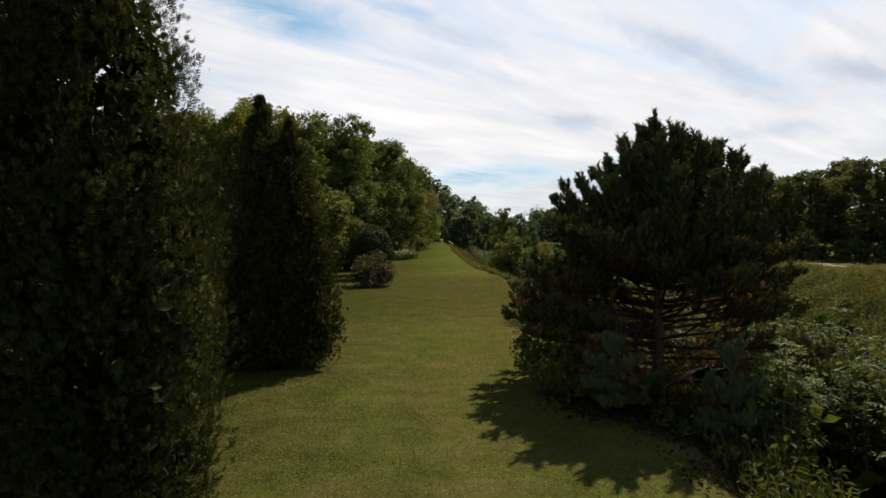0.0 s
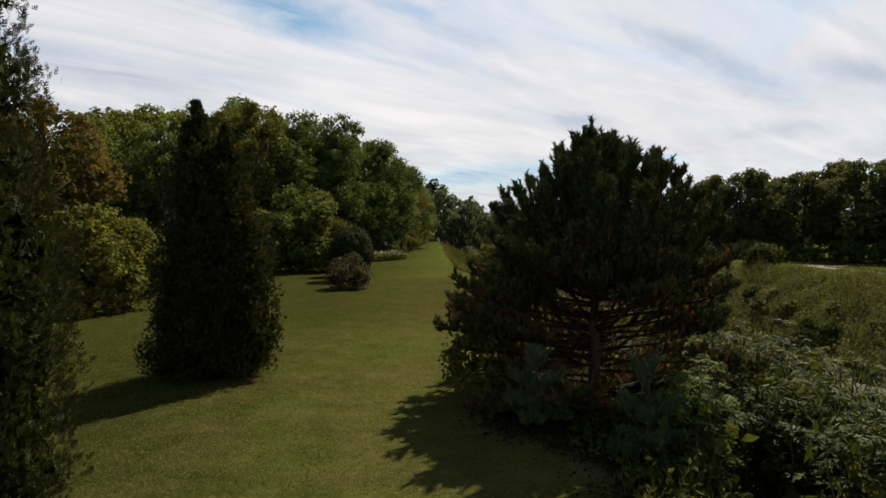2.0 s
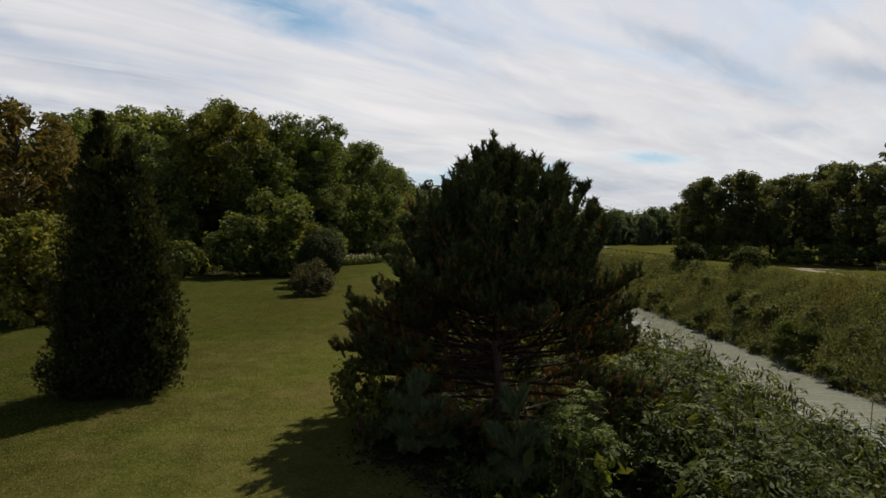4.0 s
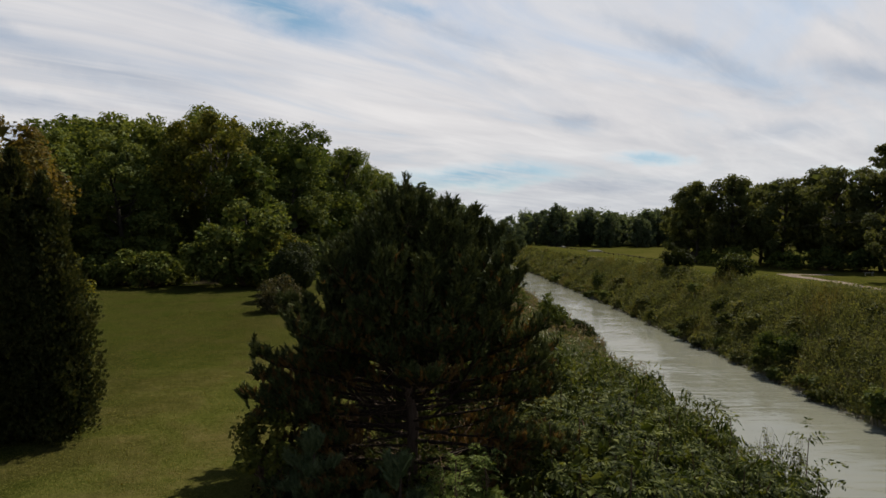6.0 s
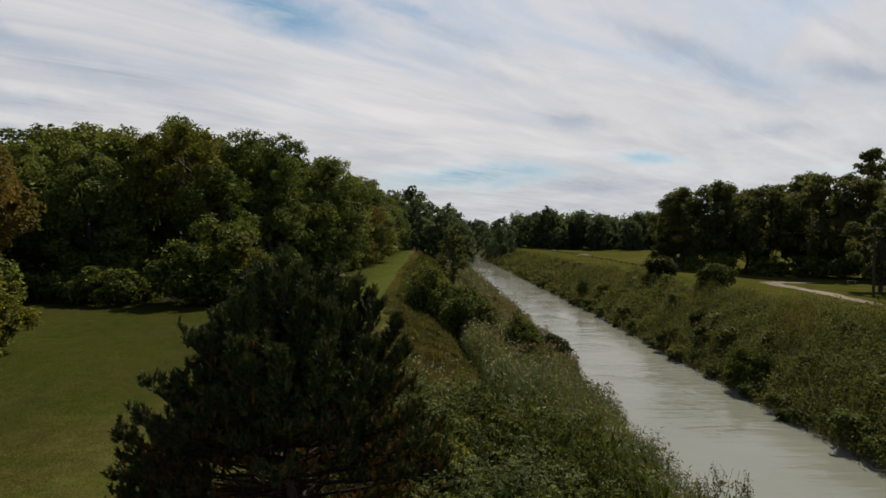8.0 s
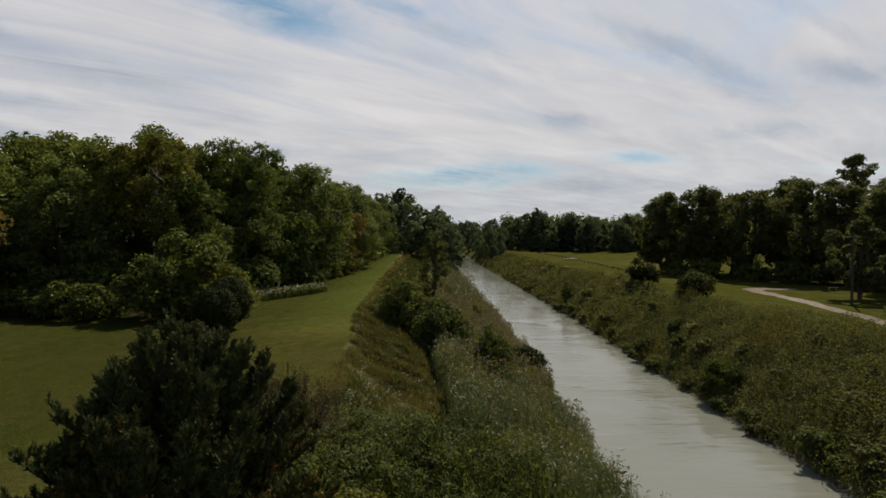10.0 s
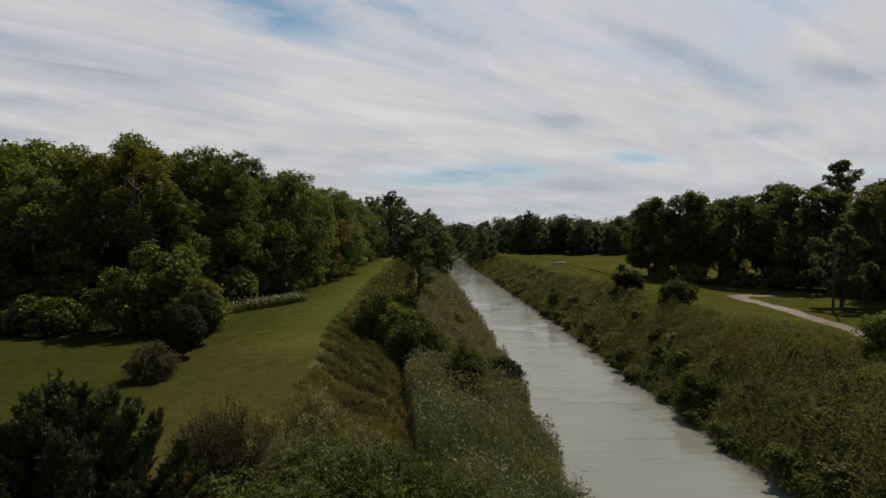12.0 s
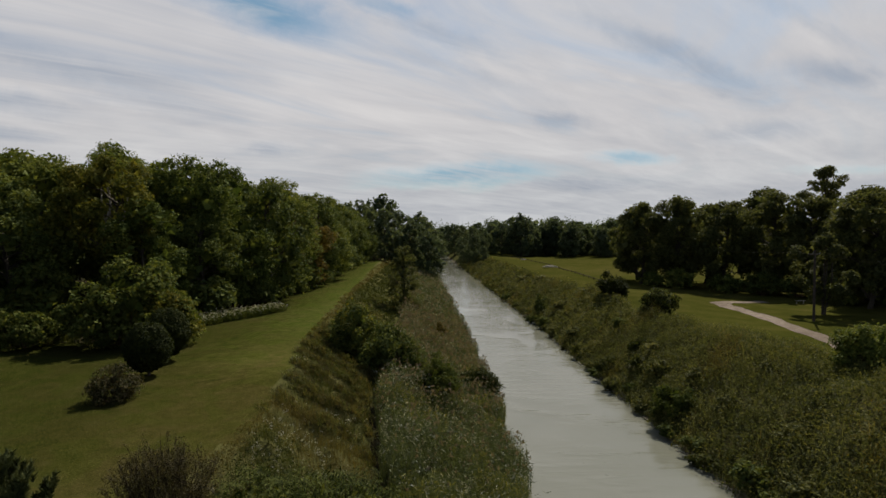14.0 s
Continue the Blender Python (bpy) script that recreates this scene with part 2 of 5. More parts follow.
CLIPPED = leaf_material("clipped_and_heart_shade_leaves", (0.0089, 0.0133, 0.0038), (0.0178, 0.0241, 0.0057), (0.0355, 0.0406, 0.0101), 0.30, 0.7, 0.8)
# paler, bluer leaf colour that imitates distance haze over the far trees
FAR_HAZED = leaf_material("hazed_far_leaves", (0.0330, 0.0500, 0.0300), (0.0560, 0.0760, 0.0430), (0.0840, 0.1000, 0.0560), 0.4)
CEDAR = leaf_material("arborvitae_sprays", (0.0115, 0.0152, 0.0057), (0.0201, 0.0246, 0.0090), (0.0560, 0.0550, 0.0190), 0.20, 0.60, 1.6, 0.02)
NEEDLE = leaf_material("pine_needles", (0.0216, 0.0277, 0.0108), (0.0392, 0.0486, 0.0175), (0.0729, 0.0796, 0.0297), 0.10, 0.7, 1.0, 0.03)
BLUENEEDLE = leaf_material("young_pine_needles", (0.0331, 0.0492, 0.0241), (0.0631, 0.0847, 0.0394), (0.1128, 0.1299, 0.0601), 0.2, 0.5, 1.0)
RUSTNEEDLE = leaf_material("old_pine_needles", (0.04536, 0.02822, 0.01008), (0.08568, 0.0504, 0.01714), (0.131, 0.0756, 0.02621), 0.25, 0.6, 1.0)
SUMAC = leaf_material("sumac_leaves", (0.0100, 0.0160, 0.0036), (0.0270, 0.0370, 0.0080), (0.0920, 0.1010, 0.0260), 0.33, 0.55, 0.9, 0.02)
# near-black colour for flecks that deepen the shade under the pine
SHADE_FLECKS = leaf_material("painted_pine_shade", (0.0080, 0.0065, 0.0045), (0.0140, 0.0110, 0.0070), (0.0260, 0.0190, 0.0110), 0.0, 0.9, 1.0, 0.0)
# brighter copy of the sumac leaves, with sunlight put into colour and glow
SUNLIT_SUMAC = leaf_material("sunlit_sumac_leaves", (0.0400, 0.0580, 0.0130), (0.0800, 0.1050, 0.0240), (0.1400, 0.1600, 0.0420), 0.45, 0.55, 0.9, 0.03)
SILVER = leaf_material("silvery_reed_leaves", (0.11, 0.12, 0.10), (0.19, 0.20, 0.17), (0.33, 0.34, 0.30), 0.25, 0.6, 0.5, 0.06)
REED = leaf_material("reed_leaves", (0.0134, 0.0205, 0.0080), (0.0320, 0.0450, 0.0180), (0.0750, 0.0900, 0.0450), 0.35, 0.45, 0.5, 0.15)
PLUME = leaf_material("reed_plumes", (0.0612, 0.0468, 0.0324), (0.1008, 0.0792, 0.05616), (0.144, 0.1188, 0.0864), 0.3, 0.8, 0.5, 0.1)
WEED = leaf_material("weed_leaves", (0.0180, 0.0260, 0.0065), (0.0400, 0.0490, 0.0120), (0.0770, 0.0780, 0.0220), 0.35, 0.6, 0.3, 0.03)
RANK = leaf_material("rank_bank_grass", (0.0310, 0.0388, 0.0132), (0.0713, 0.0796, 0.0255), (0.1380, 0.1326, 0.0440), 0.35, 0.6, 0.16, 0.04)
DRYWEED = leaf_material("dry_grass", (0.0475, 0.0418, 0.0135), (0.0836, 0.0703, 0.0231), (0.1330, 0.1092, 0.0372), 0.35, 0.7, 0.3)
GOLD = leaf_material("goldenrod", (0.04847, 0.04277, 0.005702), (0.08554, 0.06843, 0.008554), (0.1312, 0.09979, 0.01254), 0.4, 0.6, 0.3)
WHITEFLOWER = leaf_material("white_flowers", (0.1584, 0.1584, 0.1368), (0.2448, 0.2448, 0.216), (0.3312, 0.3312, 0.3024), 0.3, 0.7, 0.3)
BLADE = leaf_material("grass_blades", (0.0353, 0.0369, 0.0046), (0.0583, 0.0537, 0.0069), (0.1037, 0.0845, 0.0169), 0.35, 0.6, 0.4)
BRUSH = leaf_material("brown_brush_leaves", (0.0305, 0.0294, 0.0146), (0.0522, 0.0478, 0.0235), (0.0826, 0.0695, 0.0367), 0.3, 0.7, 0.5)

WATER, n = material("milky_canal_water")
place = n.add("ShaderNodeTexCoord").outputs["Object"]
long = n.add("ShaderNodeMapping", {0: place, "Scale": (0.22, 0.85, 1)}).outputs[0]
ripple = n.noise(long, 1.3, 2.5, 0.45, 0.6)
calm = n.span(n.noise(place, 0.10, 3.0, 0.5, 0.9), 0.36, 0.62, 0.25, 1.0)
small = n.noise(n.add("ShaderNodeMapping", {0: place, "Scale": (0.55, 2.6, 1)}).outputs[0], 2.6, 3.0, 0.6, 0.4)
bump = n.add("ShaderNodeBump", {"Height": n.math("MULTIPLY", n.math("ADD", ripple, n.math("MULTIPLY", small, 0.14)), calm), "Strength": 0.50, "Distance": 0.16})
silt = n.ramp(n.noise(place, 0.07, 4.0, 0.55, 0.6), (0.35, (0.1060, 0.1080, 0.0850)), (0.65, (0.1230, 0.1245, 0.1030)))
bsdf = n.add("ShaderNodeBsdfPrincipled", {"Base Color": silt, "Roughness": 0.07, "IOR": 1.33, "Normal": bump.outputs[0]})
n.add("ShaderNodeOutputMaterial", {0: bsdf.outputs[0]})

WIRE, n = material("black_cable")
n.add("ShaderNodeOutputMaterial", {0: n.add("ShaderNodeBsdfPrincipled", {"Base Color": (0.02, 0.02, 0.02, 1), "Roughness": 0.9, "Specular IOR Level": 0.05}).outputs[0]})
METAL, n = material("galvanised_metal")
n.add("ShaderNodeOutputMaterial", {0: n.add("ShaderNodeBsdfPrincipled", {"Base Color": (0.35, 0.36, 0.37, 1), "Metallic": 1.0, "Roughness": 0.5}).outputs[0]})


# ---- mesh helpers ----
def mesh_from(name, verts, faces, mats, index=None, smooth=False):
    """A mesh from numpy vertices and faces (all of one size)."""
    me = bpy.data.meshes.new(name)
    verts, faces = np.asarray(verts, np.float32), np.asarray(faces, np.int32)
    me.vertices.add(len(verts))
    me.vertices.foreach_set("co", verts.ravel())
    k = faces.shape[1]
    me.loops.add(faces.size)
    me.loops.foreach_set("vertex_index", faces.ravel())
    me.polygons.add(len(faces))
    me.polygons.foreach_set("loop_start", np.arange(0, faces.size, k, dtype=np.int32))
    for m in mats:
        me.materials.append(m)
    if index is not None:
        me.polygons.foreach_set("material_index", np.asarray(index, np.int32))
    me.polygons.foreach_set("use_smooth", np.full(len(faces), smooth))
    me.update(calc_edges=True)
    return me


def part(name, me, parent, label=""):
    ob = new(name, me)
    ob.parent = parent
    return tagged(ob, label)


def unit(v):
    return v / np.maximum(np.linalg.norm(v, axis=-1, keepdims=True), 1e-9)


def leaves(rng, at, facing, length, width=0.55, loose=0.7):
    """Diamond leaves at points, roughly square to the facing directions. Gives vertices and quads."""
    k = len(at)
    normal = unit(facing + loose * rng.normal(size=(k, 3)))
    along = unit(np.cross(normal, rng.normal(size=(k, 3))))
    across = np.cross(normal, along)
    size = (length * rng.uniform(0.6, 1.25, k))[:, None]
    half = size * width * 0.5
    fold = normal * size * 0.10
    v = np.stack([at - along * size * 0.5, at + across * half + fold, at + along * size * 0.5, at - across * half + fold], 1)
    return v.reshape(-1, 3), np.arange(4 * k).reshape(k, 4)


def thin_blades(rng, base, h, lean=0.6, width=0.01):
    """Small grass blades of one quad each."""
    k = len(base)
    a = rng.uniform(0, 2 * np.pi, k)
    side = np.stack([np.cos(a), np.sin(a), np.zeros(k)], 1) * (width * rng.uniform(0.7, 1.4, k))[:, None] * 0.5
    tip = base + np.stack([-np.sin(a), np.cos(a), np.zeros(k)], 1) * (lean * h * rng.uniform(0.1, 1.0, k))[:, None]
    tip[:, 2] += h
    v = np.stack([base - side, base + side, tip + side * 0.2, tip - side * 0.2], 1).reshape(-1, 3)
    return v, np.arange(4 * k).reshape(k, 4)


def blades(rng, base, height, lean=0.35, width=0.012, wind=(0.0, 0.0)):
    """Grass or reed blades: a bent strip of one quad and one tip each, as two quads."""
    k = len(base)
    h = height if np.ndim(height) else np.full(k, height)
    a = rng.uniform(0, 2 * np.pi, k)
    side = np.stack([np.cos(a), np.sin(a), np.zeros(k)], 1) * (width * rng.uniform(0.7, 1.4, k))[:, None] * 0.5
    bend = np.stack([-np.sin(a), np.cos(a), np.zeros(k)], 1) * (lean * h * rng.uniform(0.1, 1.0, k))[:, None]
    bend[:, 0] += wind[0] * h
    bend[:, 1] += wind[1] * h
    up = np.zeros((k, 3))
    up[:, 2] = h
    mid = base + up * 0.6 + bend * 0.35
    tip = base + up * rng.uniform(0.9, 1.0, k)[:, None] + bend
    v = np.stack([base - side, base + side, mid + side * 0.8, mid - side * 0.8, tip + side * 0.12, tip - side * 0.12], 1).reshape(-1, 3)
    o = np.arange(k)[:, None] * 6
    f = np.concatenate([o + np.array([[0, 1, 2, 3]]), o + np.array([[3, 2, 4, 5]])], 0)
    return v, f


class Heap:
    """Gathers pieces of one mesh with several materials."""

    def __init__(self):
        self.v, self.f, self.i, self.n = [], [], [], 0

    def put(self, vf, slot=0):
        v, f = vf
        self.v.append(v)
        self.f.append(f + self.n)
        self.i.append(np.full(len(f), slot))
        self.n += len(v)
        return self

    def mesh(self, name, mats, smooth=False):
        return mesh_from(name, np.concatenate(self.v), np.concatenate(self.f), mats, np.concatenate(self.i), smooth)


def tube(points, radii, sides=7):
    """A tapering tube along points."""
    p, r = np.asarray(points, float), np.asarray(radii, float)
    d = unit(np.gradient(p, axis=0))
    ref = np.where(np.abs(d[:, 2:3]) > 0.9, np.array([[1.0, 0, 0]]), np.array([[0, 0, 1.0]]))
    a = unit(np.cross(d, ref))
    b = np.cross(d, a)
    t = np.linspace(0, 2 * np.pi, sides, endpoint=False)
    v = p[:, None] + (a[:, None] * np.cos(t)[None, :, None] + b[:, None] * np.sin(t)[None, :, None]) * r[:, None, None]
    i, j = np.meshgrid(np.arange(len(p) - 1), np.arange(sides), indexing="ij")
    q = np.stack([i * sides + j, i * sides + (j + 1) % sides, (i + 1) * sides + (j + 1) % sides, (i + 1) * sides + j], -1)
    return v.reshape(-1, 3), q.reshape(-1, 4)


def limb(rng, a, b, r0, r1, steps=6, wander=0.06, sag=0.0, sides=6):
    a, b = np.asarray(a, float), np.asarray(b, float)
    t = np.linspace(0, 1, steps)[:, None]
    p = a + (b - a) * t
    p[1:-1] += rng.normal(size=(steps - 2, 3)) * wander * np.linalg.norm(b - a)
    p[:, 2] += sag * np.sin(t[:, 0] * np.pi)
    return tube(p, np.linspace(r0, r1, steps), sides)


# ---- lie of the land ----
EDGE_Y = [-60, 10, 26, 37, 51, 70, 93, 120, 172, 400]
EDGE_X = [3.2, 3.4, 3.95, 4.0, 2.5, 1.85, 1.35, 1.45, 1.3, 1.0]
WATER_Z = -7.5


def lawn_edge(y):
    return np.interp(y, EDGE_Y, EDGE_X)


def bend(y):
    return np.interp(y, [0, 100, 186, 353, 700], [0.0, 0.0, -1.9, -6.0, -15.0])


PROFILE_X = [18.0, 20.5, 28.8, 30.9, 33.5, 36.2, 39.5, 44.0, 54.0, 62.0]
PROFILE_Z = [-7.55, -8.8, -8.8, -7.55, -5.4, -3.5, -1.7, -1.65, -2.3, -2.6]


def ditch_at(y):
    """The hollow between the weeds and the reeds."""
    return np.interp(y, [-20, 20, 28, 32, 40, 46], [10.8, 10.8, 10.5, 9.8, 8.9, 8.55])


def height(x, y):
    x, y = np.asarray(x, float), np.asarray(y, float)
    e = lawn_edge(y)
    s = x - bend(y)
    z = np.interp(s, PROFILE_X, PROFILE_Z)
    slope = -7.55 * np.clip((s - e) / (18.0 - e), 0, 1) ** 0.93
    z = np.where(s < 18.0, slope, z)
    lump = 0.05 * np.sin(x * 0.21 + 1.3) * np.sin(y * 0.17) + 0.03 * np.sin(x * 0.53 + y * 0.31)
    rough = 0.16 * np.sin(x * 0.9 + y * 0.35) * np.sin(y * 0.8 - x * 0.4) + 0.09 * np.sin(x * 2.1 - y * 1.7)
    swell = 0.30 * np.sin(x * 1.3 + 1.4 * np.sin(y * 0.7)) * np.sin(y * 1.05 + x * 0.5) + 0.18 * np.sin(x * 2.3 - y * 0.6) * np.sin(y * 1.9 + 1.2 * np.sin(x)) + 0.08 * np.sin(y * 3.1 + x * 1.7)
    rows = np.clip((y - 31) / 4, 0, 1) * np.clip((58 - y) / 6, 0, 1)
    swell = swell * (1 - 0.45 * rows) + 0.11 * rows * np.sin(y * 1.9 + 0.9 * x + 1.3 * np.sin(x * 0.8 + y * 0.3))
    ridge = swell * np.clip((s - e) / 1.2, 0, 1) * np.clip((ditch_at(y) + 0.45 - s) / 1.0, 0, 1) * np.clip((110 - y) / 20, 0, 1)
    ditch = -0.90 * np.exp(-((s - ditch_at(y)) / 0.5) ** 2) * np.clip((66 - y) / 10, 0, 1) * np.clip((y + 20) / 6, 0, 1)
    on_bank = np.clip((s - e) / 1.5, 0, 1) * np.clip((46 - s) / 4, 0, 1)
    wet = np.clip(np.abs(s - 24.4) / 1.0 - 5.6, 0, 1)
    return z + ridge + ditch + lump * (1 - on_bank) + rough * on_bank * wet


def wood_edge(y):
    """The line along which the lawn ends at the wood."""
    return np.interp(y, [-60, 0, 20, 40, 46, 54, 66, 89, 150, 172], [-30, -26, -22, -20, -12, -9.0, -5.5, -4.0, -3.2, -3.0])


def spread(a, b, fine, coarse_to, grow=1.25):
    """Grid lines: fine steps between a and b, growing outside of them."""
    mid = list(np.arange(a, b + fine * 0.5, fine))
    step, lo, hi = fine, [], []
    x = a
    while x > -coarse_to:
        step *= grow
        x -= step
        lo.append(x)
    step, x = fine, mid[-1]
    while x < coarse_to:
        step *= grow
        x += step
        hi.append(x)
    return np.array(lo[::-1] + mid + hi)


gx, gy = spread(-24, 66, 0.6, 3600), spread(2, 120, 0.6, 3600, 1.12)
X, Y = np.meshgrid(gx, gy, indexing="ij")
V = np.stack([X, Y, height(X, Y)], -1).reshape(-1, 3)
nx, ny = len(gx), len(gy)
i, j = np.meshgrid(np.arange(nx - 1), np.arange(ny - 1), indexing="ij")
F = np.stack([i * ny + j, (i + 1) * ny + j, (i + 1) * ny + j + 1, i * ny + j + 1], -1).reshape(-1, 4)
cx, cy = V[F].mean(1)[:, 0], V[F].mean(1)[:, 1]
s = cx - bend(cy)
wob = 0.5 * np.sin(cy * 0.45) + 0.35 * np.sin(cy * 1.13 + 1.0)
mown_from = np.interp(cy, [0, 48, 60, 67, 75, 97, 130, 240], [46, 45.5, 42.6, 41.4, 39.0, 40.6, 38.5, 38])
idx = np.where(s < lawn_edge(cy) + 0.25 * wob, 0, 1)
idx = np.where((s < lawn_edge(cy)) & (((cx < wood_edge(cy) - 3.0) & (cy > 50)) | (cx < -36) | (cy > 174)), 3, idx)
# dark strip along the hollow, painting the shade of the tall reeds
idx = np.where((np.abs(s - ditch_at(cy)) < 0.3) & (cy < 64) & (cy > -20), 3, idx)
idx = np.where(s > mown_from + wob, 2, idx)
idx = np.where((s > 17.4) & (s < 31.3), 4, idx)
ground = tagged(new("ground", mesh_from("ground", V, F, [LAWN, ROUGH, FIELD, FLOOR_AND_SHADE, MUD], idx, True)),
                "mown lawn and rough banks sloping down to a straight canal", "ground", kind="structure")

wy = np.concatenate([np.arange(-80, 400, 8.0), [500, 700]])
wv = np.concatenate([np.stack([17.3 + bend(wy), wy, np.full(len(wy), WATER_Z)], 1), np.stack([31.6 + bend(wy), wy, np.full(len(wy), WATER_Z)], 1)])
m = len(wy)
wf = np.stack([np.arange(m - 1), np.arange(m - 1) + m, np.arange(m - 1) + m + 1, np.arange(m - 1) + 1], 1)
water = tagged(new("water", mesh_from("water", wv, wf, [WATER], None, True)), "milky grey-green canal water with faint ripples", "water", kind="structure")


def gravel_track():
    """A gravel drive that bends out of the grove and runs along the field."""
    path_y = np.array([34.0, 44, 54, 60.5, 68.5, 77, 83, 87.5, 90.3, 92.2, 93.2, 94])
    path_x = np.array([44.5, 47.2, 49.7, 51.1, 52.7, 54.2, 54.7, 54.9, 55.6, 57.6, 60.5, 64.0])
    t = np.linspace(0, 11, 90)
    px, py = np.interp(t, np.arange(12), path_x), np.interp(t, np.arange(12), path_y)
    d = unit(np.stack([np.gradient(px), np.gradient(py)], 1))
    side = np.stack([d[:, 1], -d[:, 0]], 1)
    ww = 1.25 + 0.18 * np.sin(t * 4.1) + 0.12 * np.sin(t * 9.7)
    rows = []
    for k in (-1.0, -0.45, 0.0, 0.45, 1.0):
        q = np.stack([px, py], 1) + side * (ww * k)[:, None]
        rows.append(np.column_stack([q, height(q[:, 0], q[:, 1]) + 0.05 - 0.03 * abs(k)]))
    v = np.concatenate(rows)
    n0 = len(t)
    f = [(a * n0 + b, a * n0 + b + 1, (a + 1) * n0 + b + 1, (a + 1) * n0 + b) for a in range(4) for b in range(n0 - 1)]
    return tagged(new("road", mesh_from("road", v, f, [GRAVEL], None, True)), "pale gravel drive curving out of the trees", "road", kind="structure")


gravel_track()


# ---- trees and shrubs ----
def clumps(rng, n, radius, low, top, shape=1.0):
    """Centres and radii of a crown's main lobes, wound evenly round it and widest below its middle."""
    t = np.clip((np.arange(n) + rng.uniform(0, 1, n)) / n, 0, 1)
    wide = np.interp(t, [0, 0.12, 0.40, 0.66, 0.86, 1.0], [0.66, 0.88, 1.0, 0.92, 0.66, 0.22]) ** shape
    a = 2.4 * np.arange(n) + rng.uniform(-0.5, 0.5, n)
    r = radius * wide * np.where(rng.uniform(size=n) < 0.2, 0.25, rng.uniform(0.56, 0.84, n))
    c = np.stack([r * np.cos(a), r * np.sin(a), low + (top - low) * t], 1)
    return c, radius * rng.uniform(0.24, 0.40, n) * (0.70 + 0.30 * wide)


def billow(rng, centres, radii, per, share=(0.30, 0.56), flat=0.85):
    """Smaller clumps seated on the outer and upper side of each lobe, like the heads of a cauliflower."""
    k = len(radii)
    mid = centres.mean(0)
    out = unit((centres - mid) * [1, 1, 0.6])
    d = unit(rng.normal(size=(k, per, 3)) + 0.75 * out[:, None] + np.array([0, 0, 0.45]))
    r = radii[:, None] * rng.uniform(share[0], share[1], (k, per))
    c = centres[:, None] + d * (radii[:, None] * rng.uniform(0.62, 0.95, (k, per)))[..., None] * np.array([1, 1, flat])
    return c.reshape(-1, 3), r.reshape(-1)


def foliage(rng, centres, radii, count, size, flat=0.8, loose=0.5, width=0.66):
    """Leaves on the outer and upper skin of the clumps."""
    share = radii ** 2 / (radii ** 2).sum()
    which = rng.choice(len(radii), count, p=share)
    d = unit(rng.normal(size=(count, 3)) + np.array([0, 0, 0.40]))
    bump = 1 + 0.22 * np.sin(d[:, 0] * 7 + which) * np.sin(d[:, 1] * 6 + which * 1.7) + 0.14 * np.sin(d[:, 2] * 9 + which * 0.6)
    r = radii[which] * bump * rng.uniform(0.70, 1.10, count)
    at = centres[which] + d * r[:, None] * np.array([1, 1, flat])
    return leaves(rng, at, d * 0.8 + np.array([0, 0, 0.4]), size, width, loose)


def cores(rng, centres, radii, each=5):
    """Big inner leaves that close the heart of every bough."""
    at = np.repeat(centres, each, 0) + rng.normal(size=(each * len(centres), 3)) * np.repeat(radii, each)[:, None] * 0.30
    return leaves(rng, at, rng.normal(size=at.shape), float(radii.mean()) * 0.95, 0.75, 1.0)


def broadleaf(name, seed, tall, radius, low, count, size, mat, label, category="tree", boughs=14, shape=1.0, group="", stems=1, bark=None, per=13):
    """A broad-leaved tree: trunk and limbs, and a crown of billowing leafy lobes."""
    rng = np.random.default_rng(seed)
    root = tagged(new(name), label, category, group)
    c, r = clumps(rng, boughs, radius * 0.94, (low + 0.06) * tall, tall * 0.90, shape)
    wood, boughwood = Heap(), Heap()
    lean = rng.normal(size=2) * 0.03 * tall
    for s0 in range(stems):
        foot = np.array([0, 0, -0.15]) + (np.append(rng.normal(size=2) * 0.35, 0) if stems > 1 else 0)
        head = np.array([lean[0] + (rng.normal() * radius * 0.2 if stems > 1 else 0), lean[1], tall * 0.8])
        wood.put(limb(rng, foot, head, tall * 0.022 / stems ** 0.5, tall * 0.004, 8, 0.012, 0, 8))
    for k in range(boughs):
        h = np.clip(c[k, 2] - 0.45 * np.hypot(c[k, 0], c[k, 1]) - 0.06 * tall, 0.08 * tall, 0.76 * tall)
        start = np.array([lean[0], lean[1], 0]) * h / (0.8 * tall) + np.array([0, 0, h])
        boughwood.put(limb(rng, start, c[k], tall * 0.0075, tall * 0.002, 5, 0.05, 0.0, 4))
    part("trunk", wood.mesh("trunk", [bark or BARK], True), root)
    part("branchwork", boughwood.mesh("branchwork", [BARK], True), root)
    heads, hr = billow(rng, c, r, per)
    crown = Heap().put(foliage(rng, heads, hr, count, size)).put(cores(rng, c * [0.92, 0.92, 0.97], r, 9))
    part("crown", crown.mesh("crown", [mat]), root)
    return root


